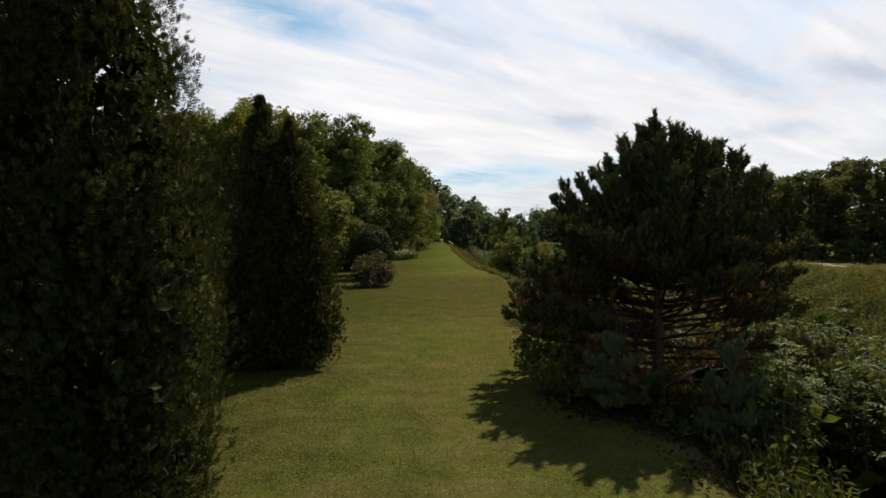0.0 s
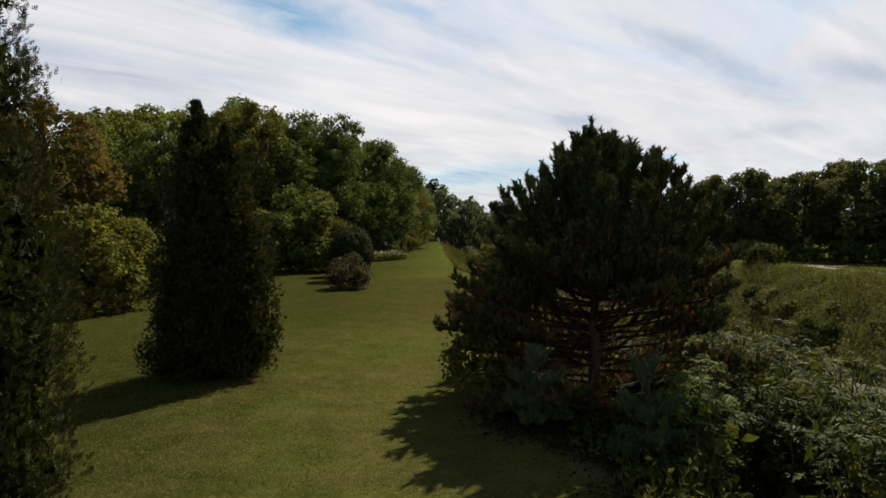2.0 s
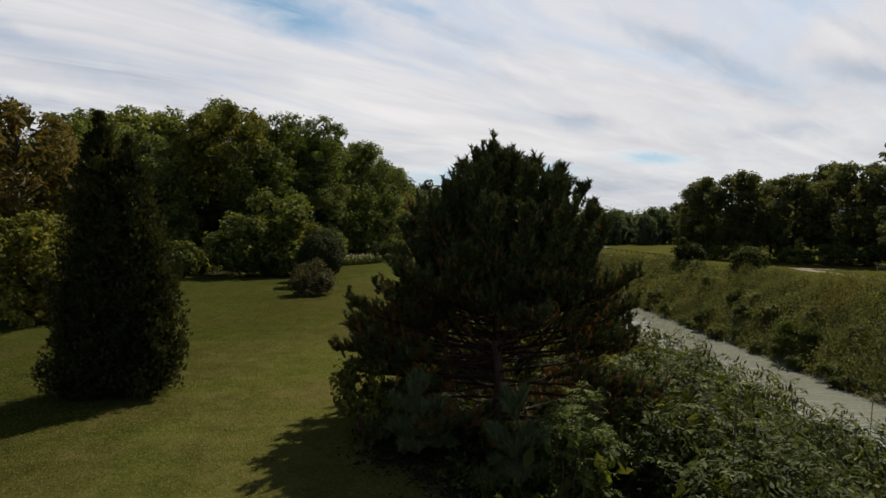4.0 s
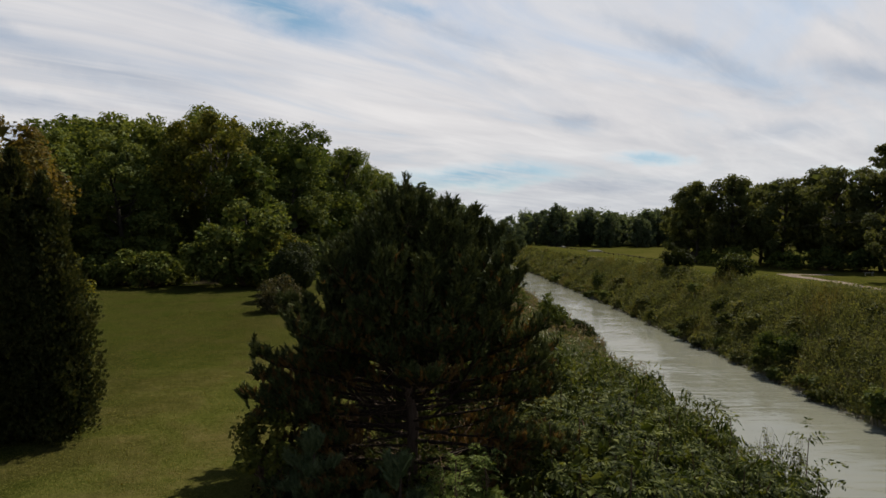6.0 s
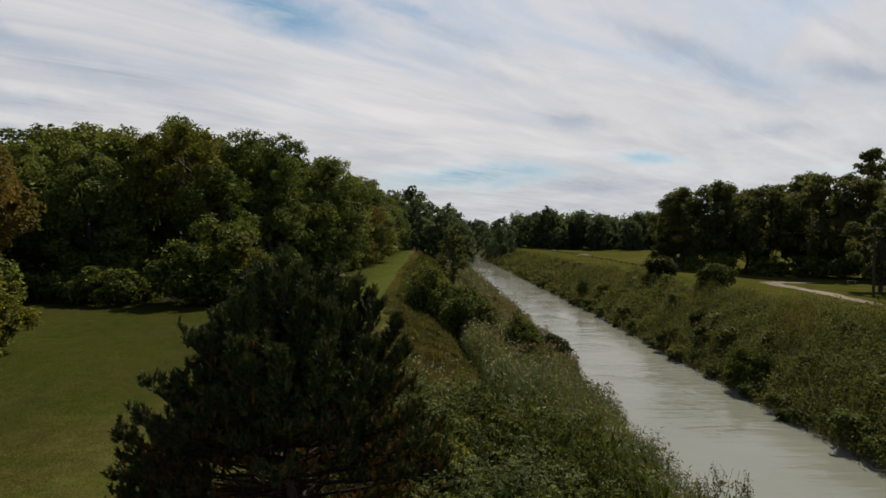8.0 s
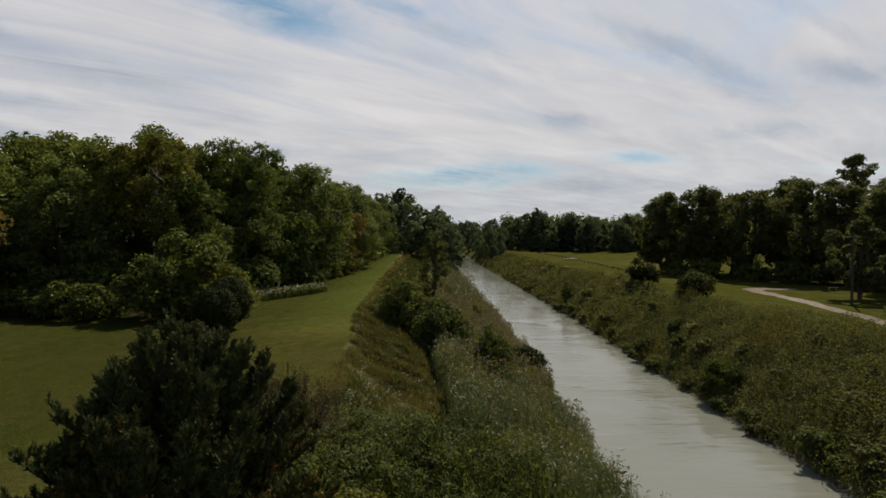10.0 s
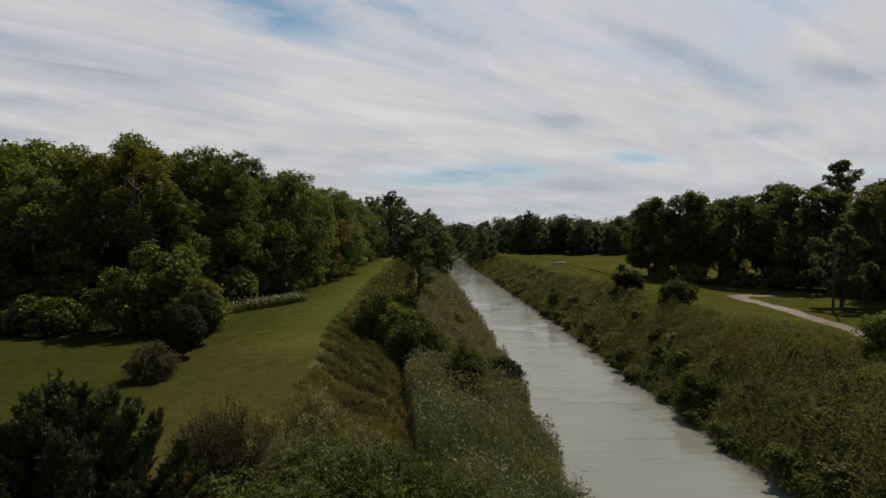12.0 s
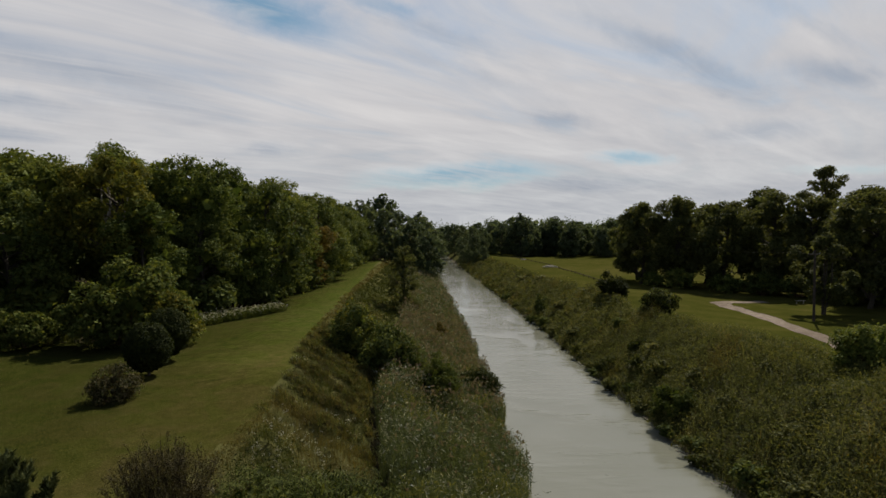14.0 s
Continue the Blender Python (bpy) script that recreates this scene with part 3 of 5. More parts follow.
def bush(name, seed, wide, deep, tall, count, size, mat, label, category="shrub", boughs=26, group="", second=None, flat=0.8):
    """A shrub: many stems from the ground and a leafy mass down to it."""
    rng = np.random.default_rng(seed)
    root = tagged(new(name), label, category, group)
    a = rng.uniform(0, 2 * np.pi, boughs)
    q = np.sqrt(rng.uniform(0.02, 0.80, boughs))
    top = np.sqrt(np.clip(1 - q ** 2, 0.05, 1))
    t = rng.uniform(0.25, 0.86, boughs)
    c = np.stack([np.cos(a) * q * wide * 0.5, np.sin(a) * q * deep * 0.5, top * tall * t], 1)
    r = rng.uniform(0.15, 0.25, boughs) * min(wide, deep, tall * 1.4)
    c[:, 2] = np.maximum(c[:, 2], r * 0.5)
    wood = Heap()
    for k in range(0, boughs, 2):
        wood.put(limb(rng, (c[k, 0] * 0.15, c[k, 1] * 0.15, -0.1), c[k], tall * 0.012 + 0.008, 0.006, 5, 0.05, 0, 4))
    part("branchwork", wood.mesh("branchwork", [TWIG], True), root)
    heads, hr = billow(rng, c, r, 7, (0.34, 0.62))
    heads[:, 2] = np.maximum(heads[:, 2], hr * 0.4)
    leaf = Heap()
    if second:
        leaf.put(foliage(rng, heads, hr, int(count * 0.75), size, flat), 0).put(foliage(rng, heads * [1, 1, 1.04], hr, count - int(count * 0.75), size, flat), 1)
    else:
        leaf.put(foliage(rng, heads, hr, count, size, flat), 0)
    leaf.put(cores(rng, c * 0.88, r, 7), 0)
    part("foliage", leaf.mesh("foliage", [mat] + ([second] if second else [])), root)
    return root


def twiggy_shrub(seed, wide, tall, label, name="dry_shrub", mat=None, stems=130, each=14, size=0.075):
    """A half-bare shrub: a fan of thin stems that fork, with small sparse leaves."""
    rng = np.random.default_rng(seed)
    root = tagged(new(name), label, "shrub")
    wood, at = Heap(), []
    for k in range(stems):
        a, q = rng.uniform(0, 6.28), math.sqrt(rng.uniform(0.0, 1.0))
        tip = np.array([math.cos(a) * q * wide * 0.5, math.sin(a) * q * wide * 0.45, tall * (1.02 - 0.45 * q ** 2) * rng.uniform(0.75, 1.0)])
        foot = np.array([tip[0] * 0.45, tip[1] * 0.45, -0.1])
        v, f = limb(rng, foot, tip, 0.013, 0.004, 6, 0.04, -0.04, 4)
        wood.put((v, f))
        for m in range(6):
            start = foot + (tip - foot) * rng.uniform(0.15, 0.95)
            end = start + unit(tip - foot + rng.normal(size=3) * 0.9) * rng.uniform(0.18, 0.42)
            wood.put(limb(rng, start, end, 0.006, 0.003, 3, 0.05, 0, 3))
            at.append(start + (end - start) * rng.uniform(0.0, 1.1, (each, 1)) + rng.normal(size=(each, 3)) * 0.06)
    part("branchwork", wood.mesh("branchwork", [DARKTWIG], True), root)
    at = np.concatenate(at)
    part("foliage", Heap().put(leaves(rng, at, rng.normal(size=at.shape) + [0, 0, 0.6], size, 0.5, 0.8)).mesh("foliage", [mat or BRUSH]), root)
    return root


def stand(ob, x, y, turn=0, scale=1.0, dz=0.0):
    ob.matrix_basis = pose(x, y, float(height(x, y)) + dz, 0, 0, turn) @ Matrix.Scale(scale, 4)
    return ob


def again(ob, x, y, turn=0, scale=1.0, dz=0.0, tall=1.0):
    c = copy_thing(ob, pose(0, 0, 0))
    c.matrix_basis = pose(x, y, float(height(x, y)) + dz, 0, 0, turn) @ Matrix.Diagonal((scale, scale, scale * tall, 1))
    return c


def arborvitae(seed, spires, label, fine=False):
    """A columnar evergreen: leaders close together, covered in upright flat sprays."""
    rng = np.random.default_rng(seed)
    root = tagged(new("arborvitae"), label, "tree")
    wood, twigs, at, out, deep = Heap(), Heap(), [], [], []
    for sx, sy, sh, sr, n in spires:
        wood.put(limb(rng, (sx * 0.3, sy * 0.3, -0.1), (sx, sy, sh * 0.93), 0.09, 0.012, 8, 0.008, 0, 7))
        # small upright tufts on the skin, each of some two dozen sprays
        m = max(n // 24, 8)
        t = rng.uniform(0, 1, m) ** 0.9
        profile = np.interp(t, [0, 0.03, 0.12, 0.40, 0.60, 0.78, 0.92, 1.0], [0.66, 0.86, 1.0, 0.96, 0.79, 0.50, 0.20, 0.02])
        a = rng.uniform(0, 2 * np.pi, m)
        r = sr * profile * (1 + 0.07 * np.sin(a * 3 + t * 9 + seed) + 0.05 * np.sin(a * 5 + t * 31)) * rng.uniform(0.80, 1.06, m)
        tuft = np.stack([sx + np.cos(a) * r, sy + np.sin(a) * r, 0.06 + t * sh], 1)
        which = rng.integers(0, m, n)
        spot = tuft[which] + rng.normal(size=(n, 3)) * [0.075, 0.075, 0.13] * np.clip((1 - t[which]) * 5, 0.45, 1)[:, None]
        spot[:, 2] = np.maximum(spot[:, 2], 0.05)
        at.append(spot)
        deep.append(r[which])
        out.append(unit(np.stack([np.cos(a), np.sin(a), 0 * a], 1)[which] + 3.0 * (spot - tuft[which]) * [1, 1, 0.5]))
        for k in range(40):
            h, b = rng.uniform(0.05, 0.9) * sh, rng.uniform(0, 6.28)
            rr = sr * 0.8 * (1 - h / sh * 0.8)
            twigs.put(limb(rng, (sx * h / sh, sy * h / sh, h), (sx + math.cos(b) * rr, sy + math.sin(b) * rr, h + 0.45), 0.02, 0.005, 4, 0.05, 0, 3))
    part("trunk", wood.mesh("trunk", [BARK], True), root)
    part("branchwork", twigs.mesh("branchwork", [BARK], True), root)
    at, out, deep = np.concatenate(at), np.concatenate(out), np.concatenate(deep)[:, None]
    k = len(at)
    up = unit(np.array([0, 0, 1.0]) + out * rng.uniform(0.15, 1.0, k)[:, None] + 0.35 * rng.normal(size=(k, 3)))
    across = unit(np.cross(up, unit(out + 0.9 * rng.normal(size=(k, 3)))))
    size = rng.uniform(0.06, 0.14, k) if fine else rng.uniform(0.07, 0.15, k)
    v = []
    feather = [(-0.9, 0.2, 0.5), (0.9, 0.3, 0.5), (0.0, 0.0, 1.0), (0.6, 0.05, 0.55)]
    if fine:
        feather = [(0.0, 0.0, 1.0), (-1.0, 0.12, 0.5), (1.0, 0.22, 0.48), (-0.9, 0.36, 0.42), (0.9, 0.48, 0.36), (-0.7, 0.60, 0.30)]
    for fan, low, reach in feather:
        d = unit(up + across * fan)
        foot = at + up * (size * low)[:, None]
        w0 = np.cross(d, np.cross(up, across)) * (0.055 if fine else 0.085) * size[:, None]
        tip, mid = foot + d * (size * reach)[:, None], foot + d * (size * reach * 0.5)[:, None]
        v.append(np.stack([foot, mid + w0, tip, mid - w0], 1))
    v = np.stack(v, 1).reshape(-1, 3)
    f = np.arange(len(v)).reshape(-1, 4)
    skin = Heap().put((v, f), 0)
    # inner leaves take the darker material, painting shade into the tree's heart
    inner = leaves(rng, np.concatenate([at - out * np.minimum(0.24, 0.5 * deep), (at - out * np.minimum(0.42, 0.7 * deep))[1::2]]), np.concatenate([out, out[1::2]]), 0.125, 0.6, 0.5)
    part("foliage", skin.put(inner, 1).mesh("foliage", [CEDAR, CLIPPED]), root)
    return root


def needle_tufts(rng, at, way, length, per, needle, width=0.008):
    """Upright shoots: a tapered bud stem set round with needles that point forwards. Gives vertices and triangles."""
    k = len(at)
    t = rng.uniform(0, 1, (k, per))
    base = at[:, None] + way[:, None] * (t * length[:, None])[..., None]
    out = unit(np.cross(way[:, None], rng.normal(size=(k, per, 3))))
    d = unit(way[:, None] * rng.uniform(0.9, 1.7, (k, per, 1)) + out)
    side = unit(np.cross(d, rng.normal(size=(k, per, 3)))) * width
    tip = base + d * (needle * rng.uniform(0.75, 1.15, (k, per)))[..., None]
    v = np.stack([base - side, base + side, tip], 2).reshape(-1, 3)
    f = np.arange(len(v)).reshape(-1, 3)
    # the stem: two rings of three and a tip
    e1 = unit(np.cross(way, rng.normal(size=(k, 3))))
    e2 = np.cross(way, e1)
    ring = [at + way * (length * h)[:, None] + (e1 * c + e2 * q) * needle * 0.20 for h in (0.0, 0.7) for c, q in ((1, 0), (-0.5, 0.87), (-0.5, -0.87))]
    ring.append(at + way * (length * 1.15)[:, None])
    core = np.stack(ring, 1).reshape(-1, 3)
    tri = [(b, (b + 1) % 3, 3 + b) for b in range(3)] + [((b + 1) % 3, 3 + (b + 1) % 3, 3 + b) for b in range(3)] + [(3 + b, 3 + (b + 1) % 3, 6) for b in range(3)]
    g = (np.arange(k) * 7)[:, None, None] + np.array(tri)[None]
    return np.concatenate([v, core]), np.concatenate([f, g.reshape(-1, 3) + len(v)])


def pine(seed, tall, radius, label, per=26, whorls=16, limbs=7, needle=0.11, mat=None, name="pine_tree", rust=0.62, wide=0.015, leaders=(), shoot=1.0, open_to=0.55):
    """A pine: whorled limbs that are bare within and end in fans of twigs, each twig set with upturned foxtail shoots."""
    rng = np.random.default_rng(seed)
    root = tagged(new(name), label, "tree")
    trunk, at, way, inner = Heap(), [], [], []
    wood = Heap() if tall > 2 else trunk
    dead = Heap()
    trunk.put(limb(rng, (0, 0, -0.1), (0.04, 0.0, tall * 0.95), tall * 0.024, 0.012, 10, 0.006, 0, 9))
    size = radius / 2.75
    gap = max(size, 0.5)
    up = np.array([0, 0, 1.0])

    def bough(p, ln, bare, thick):
        """One limb with its side twigs and shoots."""
        u = np.linspace(0, 1, len(p))
        spot = lambda w0: np.array([np.interp(w0, u, p[:, e]) for e in range(3)])
        wood.put(tube(p, np.linspace(thick, 0.006, len(p)), 5))
        for w0 in np.arange(bare, 1.0, 0.105 * gap / max(ln, 0.3)):
            foot, ahead = spot(w0), unit(spot(min(w0 + 0.1, 1.0)) - spot(max(w0 - 0.1, 0.0)))
            side = unit(np.cross(ahead, up) + 0.001)
            for sg in (-1, 1):
                tw = (ln * 0.30 * (1.12 - w0) + 0.14 * size) * rng.uniform(0.6, 1.2)
                d = unit(ahead * rng.uniform(0.5, 1.0) + side * sg * rng.uniform(0.5, 1.0) + up * rng.uniform(0.0, 0.5))
                bow = up * tw * 0.16
                wood.put(tube(np.stack([foot, foot + d * tw * 0.5 - bow * 0.2, foot + d * tw + bow]), [0.009, 0.007, 0.004], 3))
                for v0 in np.linspace(0.30, 1.0, max(2, int(tw / (0.075 * gap)))):
                    at.append(foot + d * tw * v0 + bow * v0 ** 2 + rng.normal(size=3) * 0.015)
                    way.append(d * rng.uniform(0.25, 0.7) + up * rng.uniform(0.5, 1.0) + rng.normal(size=3) * 0.2)
                    inner.append(1.0 - w0 * v0)
            at.append(foot)
            way.append(ahead * 0.4 + up * 0.8 + rng.normal(size=3) * 0.2)
            inner.append(1.0 - w0)
        for m in range(5):
            at.append(p[-1] + rng.normal(size=3) * 0.05 * size)
            way.append(unit(p[-1] - p[-3]) * 0.8 + up * 0.7 + rng.normal(size=3) * 0.3)
            inner.append(0.0)

    for q in range(whorls):
        level = 0.06 + 0.84 * q / (whorls - 1)
        reach = radius * np.interp(level, [0, 0.12, 0.30, 0.50, 0.68, 0.78, 0.86, 0.93], [0.92, 1.0, 1.0, 0.90, 0.72, 0.55, 0.36, 0.20])
        count = int(rng.integers(limbs - 1, limbs + 2))
        for b in range(count):
            a = 2 * np.pi * (b + rng.uniform(-0.3, 0.3)) / count + q * 2.4
            if tall > 2 and 0.10 < level < 0.48 and abs(math.sin(a)) > 0.62 and rng.uniform() < 0.55:
                # the middle of the tree has lost its limbs; those at the sides crowd together
                if rng.uniform() < 0.1:
                    continue
                a = (math.pi if rng.uniform() < 0.68 else 0.0) + rng.normal() * 0.42
            ln = reach * rng.uniform(0.68, 1.10)
            rise = ln * np.interp(level, [0, 0.3, 0.6, 0.9], [0.04, 0.12, 0.38, 1.1])
            end = level * tall + rng.uniform(-0.08, 0.06) * tall
            n = 9
            u = np.linspace(0, 1, n)
            p = np.stack([np.cos(a) * ln * u, np.sin(a) * ln * u, end - rise + rise * (0.35 * u + 0.65 * u ** 2.4)], 1)
            p[1:, :2] += rng.normal(size=(n - 1, 2)) * 0.035 * size
            p[:, 2] = np.clip(p[:, 2], 0.05, tall * 0.97)
            bough(p, ln, open_to if level < 0.5 else 0.28, 0.010 * size + 0.011 * ln)
            # short dead twigs on the bare inner part
            if tall > 2:
                for m in range(16 if level < 0.5 else 6):
                    w0 = rng.uniform(0.12, 0.8)
                    f0 = np.array([np.interp(w0, u, p[:, e]) for e in range(3)])
                    dead.put(tube(np.stack([f0, f0 + rng.normal(size=3) * 0.06 + [0, 0, -0.02], f0 + unit(rng.normal(size=3) * [1, 1, 0.6] + [0, 0, 0.2]) * rng.uniform(0.18, 0.55)]), [0.008, 0.006, 0.003], 3))
    for dx, dy, top in leaders:
        far = math.hypot(dx, dy)
        u = np.linspace(0, 1, 9)
        low = max(top - 1.5 - 0.5 * far, 0.3)
        p = np.stack([dx * u ** 0.7, dy * u ** 0.7, low + (top - low) * u ** 1.3], 1)
        bough(p, 1.25, 0.45, 0.03)
        # the close head of short shoots round each leader
        for m in range(70):
            t = rng.uniform(0, 1) ** 1.2
            r, a = (0.04 + 0.26 * t) * math.sqrt(rng.uniform(0, 1)), rng.uniform(0, 6.28)
            foot = p[-1] + (p[4] - p[-1]) * t
            at.append(foot + np.array([math.cos(a) * r, math.sin(a) * r, 0.0]))
            way.append(np.array([math.cos(a) * 0.4, math.sin(a) * 0.4, 1.0]) + rng.normal(size=3) * 0.15)
            inner.append(0.0)
    at, way, inner = np.array(at), unit(np.array(way)), np.array(inner)
    if tall > 2:
        # the lower, shaded limbs have shed many of their shoots
        kept = rng.uniform(size=len(at)) > np.interp(at[:, 2] / tall, [0.12, 0.2, 0.42, 0.55], [0.1, 0.45, 0.45, 0.0]) * np.interp(np.hypot(at[:, 0], at[:, 1]) / radius, [0.5, 0.9], [1.0, 0.15])
        at, way, inner = at[kept], way[kept], inner[kept]
    part("trunk", trunk.mesh("trunk", [PINE_BARK], True), root)
    if wood is not trunk:
        part("branchwork", wood.mesh("branchwork", [DARKTWIG], True), root)
        part("dead_branchwork", dead.mesh("dead_branchwork", [TWIG], True), root, "bare greyish-brown dead twigs")
    at[:, 2] = np.maximum(at[:, 2], 0.05)
    length = shoot * rng.uniform(0.07, 0.20, len(at)) * (0.85 + 0.5 * np.clip(at[:, 2] / tall - 0.3, 0, 1))
    old = rng.uniform(size=len(at)) < rust * np.clip(1.5 - at[:, 2] / tall * 1.8, 0, 1.6) * (0.35 + inner)
    part("needles", mesh_from("needles", *needle_tufts(rng, at[~old], way[~old], length[~old], per, needle, wide), [mat or NEEDLE]), root)
    if old.any():
        part("dead_needles", mesh_from("dead_needles", *needle_tufts(rng, at[old], way[old], length[old], per // 2, needle, wide * 0.7), [RUSTNEEDLE]), root, "rust-brown dead needles")
    return root


def sumac(seed, tall, spread_r, fronds, label="green staghorn sumac with long feathered leaves on the bank", length=0.42, pairs=8, mat=None):
    """A sumac: a few stems, leafy from top to foot with long pinnate leaves."""
    rng = np.random.default_rng(seed)
    root = tagged(new("sumac_shrub"), label, "shrub", "sumac thicket")
    wood, v = Heap(), []
    stems = 7
    u = np.linspace(0.15, 1, pairs)
    for q in range(stems):
        a, r = 2.4 * q + rng.uniform(-0.4, 0.4), spread_r * math.sqrt((q + 0.3) / stems)
        head = np.array([math.cos(a) * r, math.sin(a) * r, tall * rng.uniform(0.72, 1.0) * (1 - 0.12 * r / spread_r)])
        foot = head * [0.35, 0.35, 0] - [0, 0, 0.1]
        wood.put(limb(rng, foot, head, 0.020, 0.008, 6, 0.03, 0, 5))
        for k in range(fronds // stems):
            yaw, drop = rng.uniform(0, 6.28), rng.uniform(0.35, 0.95)
            w0 = 1 - 0.85 * rng.uniform(0, 1) ** 1.7
            start = foot + (head - foot) * w0 + rng.normal(size=3) * 0.06
            ln = length * rng.uniform(0.65, 1.2)
            d = np.array([math.cos(yaw), math.sin(yaw), 0])
            line = start + d * (ln * u)[:, None] + np.array([0, 0, 1.0]) * (ln * (0.60 * u - drop * u ** 2))[:, None]
            side = np.array([-d[1], d[0], 0])
            roll = rng.normal() * 0.35
            for sg in (-1, 1):
                out = unit(side * sg + d * 0.55 + np.array([0, 0, sg * roll - 0.12]) + rng.normal(size=(pairs, 3)) * 0.18)
                leaf = (0.110 * np.sin(u * 2.5 + 0.4) + 0.02)[:, None] * rng.uniform(0.8, 1.2, (pairs, 1)) * (length / 0.42)
                wd = (d + rng.normal(size=(pairs, 3)) * 0.25) * 0.0185 * length / 0.42
                v.append(np.stack([line, line + out * leaf * 0.42 + wd, line + out * leaf, line + out * leaf * 0.42 - wd], 1).reshape(-1, 3))
    part("branchwork", wood.mesh("branchwork", [TWIG], True), root)
    v = np.concatenate(v)
    k = 90
    inner = rng.normal(size=(k, 3)) * [spread_r * 0.45, spread_r * 0.45, 0]
    inner[:, 2] = rng.uniform(0.08, 0.74, k) * tall
    h = Heap().put((v, np.arange(len(v)).reshape(-1, 4))).put(leaves(rng, inner, rng.normal(size=inner.shape), 0.30, 0.6, 1.0))
    part("foliage", h.mesh("foliage", [mat or SUMAC]), root)
    return root


# ---- the near lawn: two columnar evergreens and the pine ----
stand(arborvitae(11, [(0.02, 0, 7.5, 1.0, 18000), (-0.95, -0.1, 9.4, 0.95, 9000), (0.30, -0.35, 2.9, 0.74, 3600)],
                 "tall dark-green arborvitae standing on the lawn", True), -3.2, 5.6)
stand(arborvitae(12, [(-0.32, 0.05, 5.8, 0.92, 8200), (-0.45, -0.1, 4.3, 0.74, 3200), (0.34, 0.0, 5.3, 0.82, 6200), (0.66, 0.05, 4.1, 0.70, 4200), (-0.86, -0.15, 1.7, 0.55, 1500), (0.75, -0.2, 2.4, 0.58, 1900)],
                 "dark double-topped arborvitae with a shadow on the lawn"), -3.70, 13.5)
stand(pine(21, 5.2, 2.75, "bushy dark pine with upright shoots beside the lawn",
           leaders=[(-0.05, 0.0, 5.25), (0.15, 0.35, 5.1), (-0.35, -0.2, 5.05), (-0.6, 0.25, 4.9), (0.28, -0.35, 5.05), (0.5, 0.0, 4.75), (0.75, 0.15, 4.95), (1.0, -0.25, 4.7), (1.2, 0.0, 4.85), (1.4, 0.4, 4.6), (1.6, -0.2, 4.5), (1.9, 0.3, 4.15), (2.0, -0.2, 3.8),
                    (-0.95, 0.1, 4.5), (-0.75, -0.5, 4.6), (-1.60, 1.2, 4.15), (-1.40, 0.5, 4.2), (-1.85, 1.0, 3.9), (-1.9, 0.0, 3.2), (-1.6, 0.3, 3.8), (-1.75, -0.5, 3.3), (-1.5, -0.35, 3.5), (-1.1, -0.6, 3.9), (0.5, -0.9, 4.7), (1.0, -1.1, 4.45), (1.55, -1.1, 4.0), (-0.4, -1.15, 4.5), (-0.3, -1.9, 4.15), (0.35, -2.0, 4.05), (1.0, -1.9, 4.05), (1.6, -1.75, 3.75), (0.3, 1.1, 4.7), (-0.6, 1.2, 4.4)]), 4.25, 12.1)
for k, (x, y, h) in enumerate([(2.85, 10.2, 1.1), (4.25, 8.95, 1.7)]):
    stand(pine(22 + k, h, 0.5, "young bluish-green pine sapling below the big pine", 40, 4, 5, 0.10, BLUENEEDLE, "pine_sapling", 0.0, 0.0035, (), 1.0, 0.2), x, y)

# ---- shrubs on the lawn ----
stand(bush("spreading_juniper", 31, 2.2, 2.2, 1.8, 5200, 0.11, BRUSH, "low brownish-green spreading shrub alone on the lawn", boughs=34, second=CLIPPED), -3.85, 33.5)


def globe(seed, wide, tall, count, label):
    """A clipped evergreen: short trunk and a close rounded skin of small leaves."""
    rng = np.random.default_rng(seed)
    root = tagged(new("globe_cedar"), label, "shrub")
    part("trunk", mesh_from("trunk", *limb(rng, (0, 0, -0.1), (0, 0, tall * 0.6), 0.11, 0.04, 6, 0.02), [BARK], None, True), root)
    d = unit(rng.normal(size=(count, 3)))
    lump = 1 + 0.05 * np.sin(d[:, 0] * 6 + seed) * np.sin(d[:, 1] * 5) + 0.04 * np.sin(d[:, 2] * 11 + d[:, 0] * 8)
    egg = 1 - 0.16 * np.clip(-d[:, 2], 0, 1)
    at = d * np.array([wide * 0.5, wide * 0.5, tall * 0.48]) * (lump * egg * rng.uniform(0.88, 1.03, count))[:, None] + [0, 0, tall * 0.5]
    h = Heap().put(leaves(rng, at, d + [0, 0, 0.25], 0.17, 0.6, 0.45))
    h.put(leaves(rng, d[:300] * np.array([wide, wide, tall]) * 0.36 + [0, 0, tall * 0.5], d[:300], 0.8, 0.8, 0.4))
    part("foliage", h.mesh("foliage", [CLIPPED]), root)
    return root


stand(globe(32, 2.8, 3.25, 6500, "dark clipped globe-shaped evergreen on the lawn"), -4.55, 38.9)
stand(globe(33, 2.9, 3.6, 6500, "dark domed evergreen behind a clipped globe"), -5.2, 43.2)

